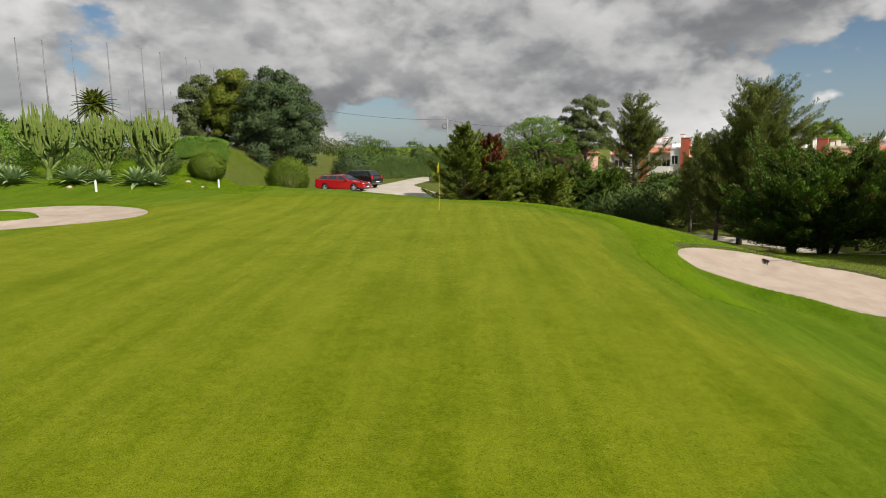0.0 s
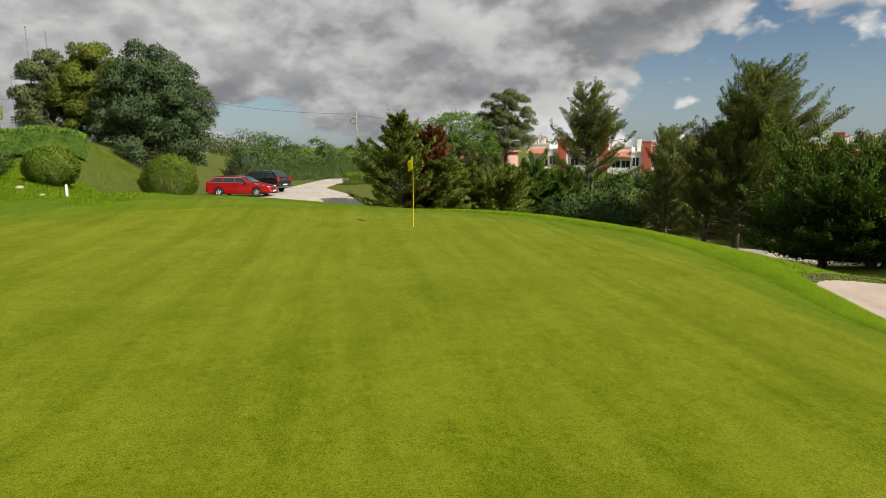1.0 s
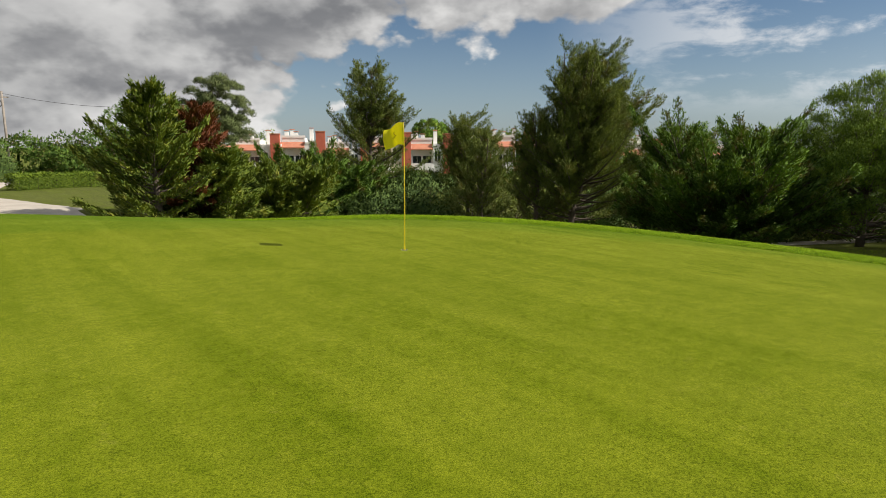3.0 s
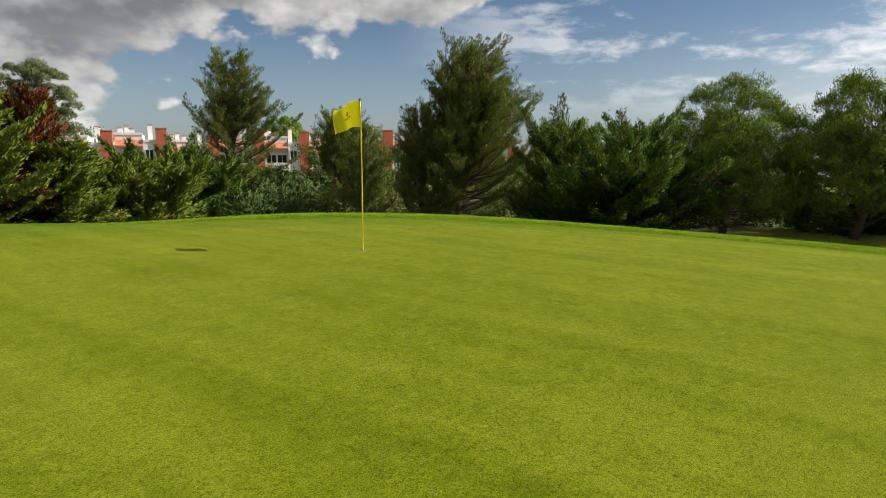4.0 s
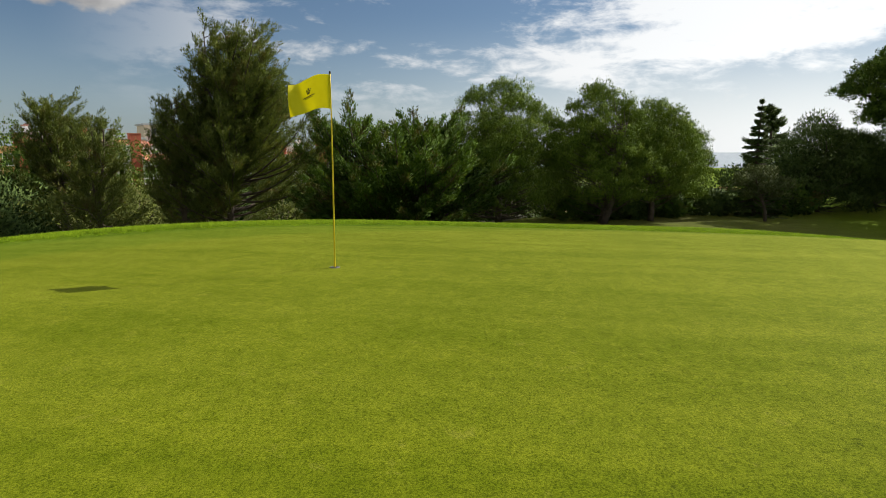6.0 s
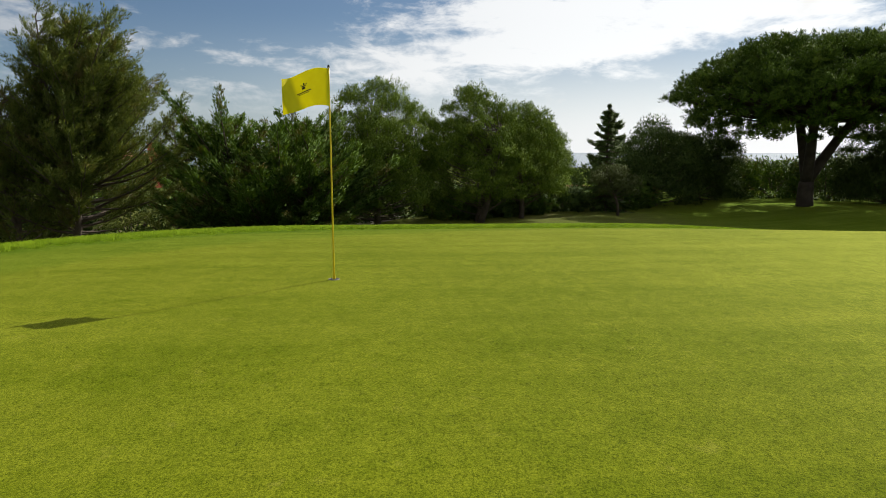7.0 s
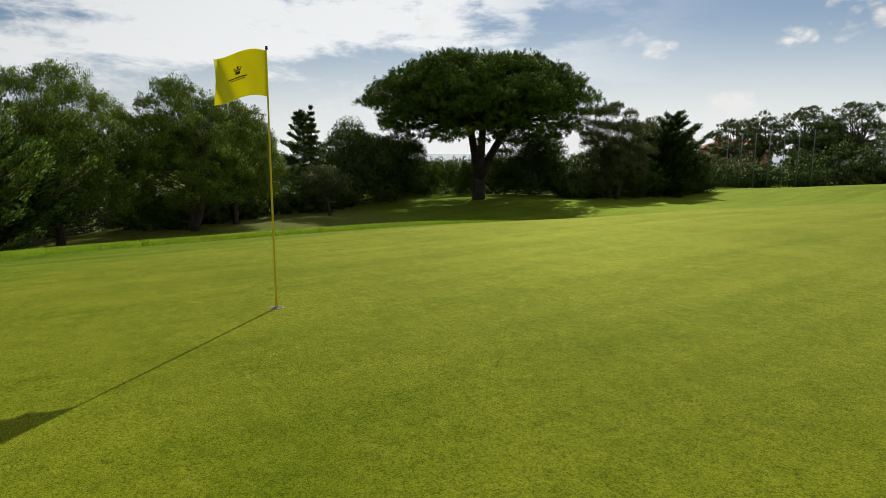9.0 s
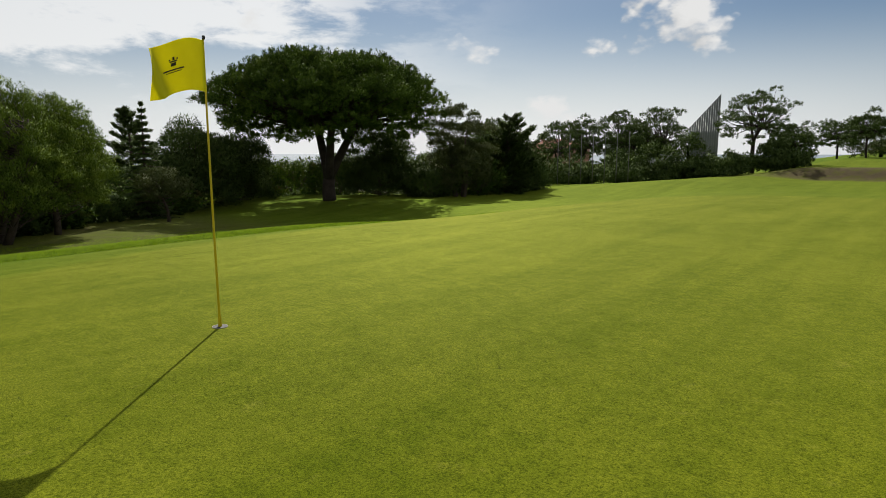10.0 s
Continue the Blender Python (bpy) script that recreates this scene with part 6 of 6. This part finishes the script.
def apartment(x, y, yaw, z):
    root = thing("apartment_block", pose(x, y, z, 0, 0, yaw), "pale apartment block with flat roof and penthouse", "building")
    part("wall", box(-8, 8, -6, 6, 0, 6.5), CREAM, root)
    part("roof_slab", box(-8.4, 8.4, -6.4, 6.4, 6.5, 6.9), FRAMEWHITE, root)
    part("penthouse", box(-4, 4, -4, 4, 6.9, 9.2), CREAM, root)
    part("roof_slab", box(-4.3, 4.3, -4.3, 4.3, 9.2, 9.5), GREYWALL, root)
    for zz in (1.2, 4.2):
        for xx in (-6, -3, 0, 3, 6):
            window(root, xx, -6, zz, 1.6, 1.4, "-y")
    for xx in (-2, 2):
        window(root, xx, -4, 7.3, 1.6, 1.2, "-y")


apartment(104, 100, -45, -3.4)


def sail_tower(x, y, yaw, z):
    """A slanting tower of upright metal fins that grow from one side to the other."""
    root = thing("fin_tower", pose(x, y, z, 0, 0, yaw), "slanting tower of upright grey metal fins", "tower")
    part("core", box(-2.2, 2.0, 0.25, 1.6, 0, 5.0), GREYWALL, root)
    n = 13
    for k in range(n):
        x0 = -2.2 + 4.4 * k / n
        h = 5.6 + 5.2 * k / n
        bm = box(x0 + 0.02, x0 + 4.4 / n - 0.02, -0.25 + 0.16 * (k % 2), 0.6, 0, h)
        for v in bm.verts:
            if v.co.z > 1 and v.co.x > x0 + 0.15:
                v.co.z += 5.2 / n
        part("fin", bm, STEEL, root)


sail_tower(25.9, -73.5, 197, -0.3)


def net_fence():
    root = thing("net_fence", pose(18.2, -16.8, 0), "tall thin posts of a ball-stop net by the fairway", "fence")
    for k in range(7):
        x, y = 2.4 - 0.85 * k, 0.9 - 0.40 * k
        z = gz(18.2 + x, -16.8 + y)
        part("post", rod((x, y, z - 0.2), (x, y, z + 4.1), 0.035, 0.03), POLE, root, smooth=True)
    z = gz(18.2, -16.8)
    for zz in (1.0, 2.6, 4.1):
        part("cable", rod((2.4, 0.9, z + zz), (-2.7, -1.5, z + zz), 0.008, 0.008, 5), BLACKTRIM, root)


net_fence()


def boulder(x, y, s, seed):
    rng = np.random.default_rng(seed)
    bm = bmesh.new()
    bmesh.ops.create_icosphere(bm, subdivisions=2, radius=s)
    for v in bm.verts:
        v.co += Vector(rng.normal(0, s * 0.09, 3))
        v.co.z *= 0.6
    ob = part("boulder", bm, STONE, smooth=True)
    ob.location = (x, y, gz(x, y) + s * 0.2)
    tagged(ob, "pale sandy boulder lying in the grass", "rock", "boulders on the bank")


for _k, (_x, _y, _s) in enumerate(((-13.8, 42.0, 0.35), (-13.2, 42.6, 0.22), (-16.4, 38.6, 0.3), (-15.2, 37.9, 0.2), (-19.8, 32.0, 0.25))):
    boulder(_x, _y, _s * 0.6, _k)


def bunker_lip():
    """Bare crumbling earth along the far edge of the bunker: clods of many sizes."""
    rng = np.random.default_rng(77)
    h = Heap()
    bm = bmesh.new()
    bmesh.ops.create_icosphere(bm, subdivisions=1, radius=1.0)
    ico = np.array([v.co[:] for v in bm.verts])
    tri = np.array([[v.index for v in f.verts] for f in bm.faces])
    bm.free()
    n = 0
    while n < 600:
        x, y = rng.uniform(8, 16.5), rng.uniform(16, 25)
        v = float(bunker_east(x, y))
        if 0.99 < v < 1.06 and y + 0.55 * (x - 12) > 19.6:
            s = rng.uniform(0.014, 0.034)
            h.add(ico * s * rng.uniform(0.6, 1.3, (12, 3)) * np.array([1, 1, 0.7]) + np.array([x, y, max(gz(x, y), float(east_sand(x, y))) + 0.02]), tri)
            n += 1
    tagged(part("earth_clods", h, EARTH, smooth=False), "crumbling brown earth along the bunker lip", "earth", kind="stuff")


def bunker_rake(x, y, yaw):
    z = float(east_sand(x, y)) + 0.05
    root = thing("bunker_rake", pose(x, y, z, 0, 0, yaw), "bunker rake lying on the sand, dark head", "rake")
    part("head", box(-0.22, 0.22, -0.035, 0.035, 0.0, 0.07, 0.012), BLACKTRIM, root)
    for k in range(9):
        part("tooth", rod((-0.2 + 0.05 * k, 0, 0.0), (-0.2 + 0.05 * k, -0.02, -0.08), 0.010, 0.006, 5), BLACKTRIM, root)
    part("handle", rod((0, 0.02, 0.05), (0.05, 1.45, 0.03), 0.008, 0.008), WOODPOLE, root, "slim pale handle", smooth=True)


bunker_rake(11.3, 21.0, -95)
bunker_lip()


# ---------------------------------------------------------------- long grass
def grass_blades(name, pts, length, width, seed, label, lean=0.35):
    rng = np.random.default_rng(seed)
    n = len(pts)
    p = np.column_stack([pts, ground_z(pts[:, 0], pts[:, 1]) - 0.01])
    d = unit(np.column_stack([rng.normal(0, lean, n), rng.normal(0, lean, n), np.ones(n)]))
    s = unit(np.cross(d, rng.normal(size=(n, 3))))
    q = np.cross(s, d)
    s = s * np.where((q * np.array([-1.0, -0.5, 0.4])).sum(1, keepdims=True) < 0, -1.0, 1.0)
    ln = (length * (0.5 + rng.random(n)))[:, None]
    v = np.stack([p - s * width / 2, p + s * width / 2, p + d * ln], 1).reshape(-1, 3)
    h = Heap()
    h.add(v, np.arange(3 * n).reshape(-1, 3), np.repeat(unit(np.array([[0, 0, 1.0]]) + 0.25 * rng.normal(size=(n, 3))), 3, 0))
    tagged(part(name, h, BLADE), label, "grass", kind="stuff")


def collar_points(n, y0, y1, wide, seed):
    rng = np.random.default_rng(seed)
    y = rng.uniform(y0, y1, n)
    edge = collar_x(y)
    x = edge + np.maximum(rim_x(y) + wide - edge, wide) * rng.random(n) ** 1.3 + rng.normal(0, 0.05, n)
    keep = bunker_east(x, y) > 1.03
    return np.column_stack([x, y])[keep]


grass_blades("rough_grass", collar_points(300000, 13.5, 35.5, 1.4, 301), 0.052, 0.009, 302, "collar of long bright grass round the green", 0.45)
_r = np.random.default_rng(303)
_p = np.column_stack([_r.uniform(8, 21, 60000), _r.uniform(12, 34, 60000)])
_p = _p[(bunker_east(_p[:, 0], _p[:, 1]) > 1.08) & (_p[:, 0] > rim_x(_p[:, 1]) + 0.6) & (_p[:, 1] + 0.55 * (_p[:, 0] - 12) > 19.5)]
grass_blades("rough_grass", _p, 0.07, 0.012, 304, "rough grass round the bunker")
_p = np.column_stack([_r.uniform(-24, -10, 170000), _r.uniform(31, 55, 170000)])
_p = _p[(land(_p[:, 0], _p[:, 1]) > -0.9) & (_p[:, 1] > 33.5 + 1.5 * np.sin(_p[:, 0] * 1.3) + _r.normal(0, 0.7, len(_p)))]
grass_blades("rough_grass", _p, 0.085, 0.018, 305, "tufted grass on the bank below the hedge")
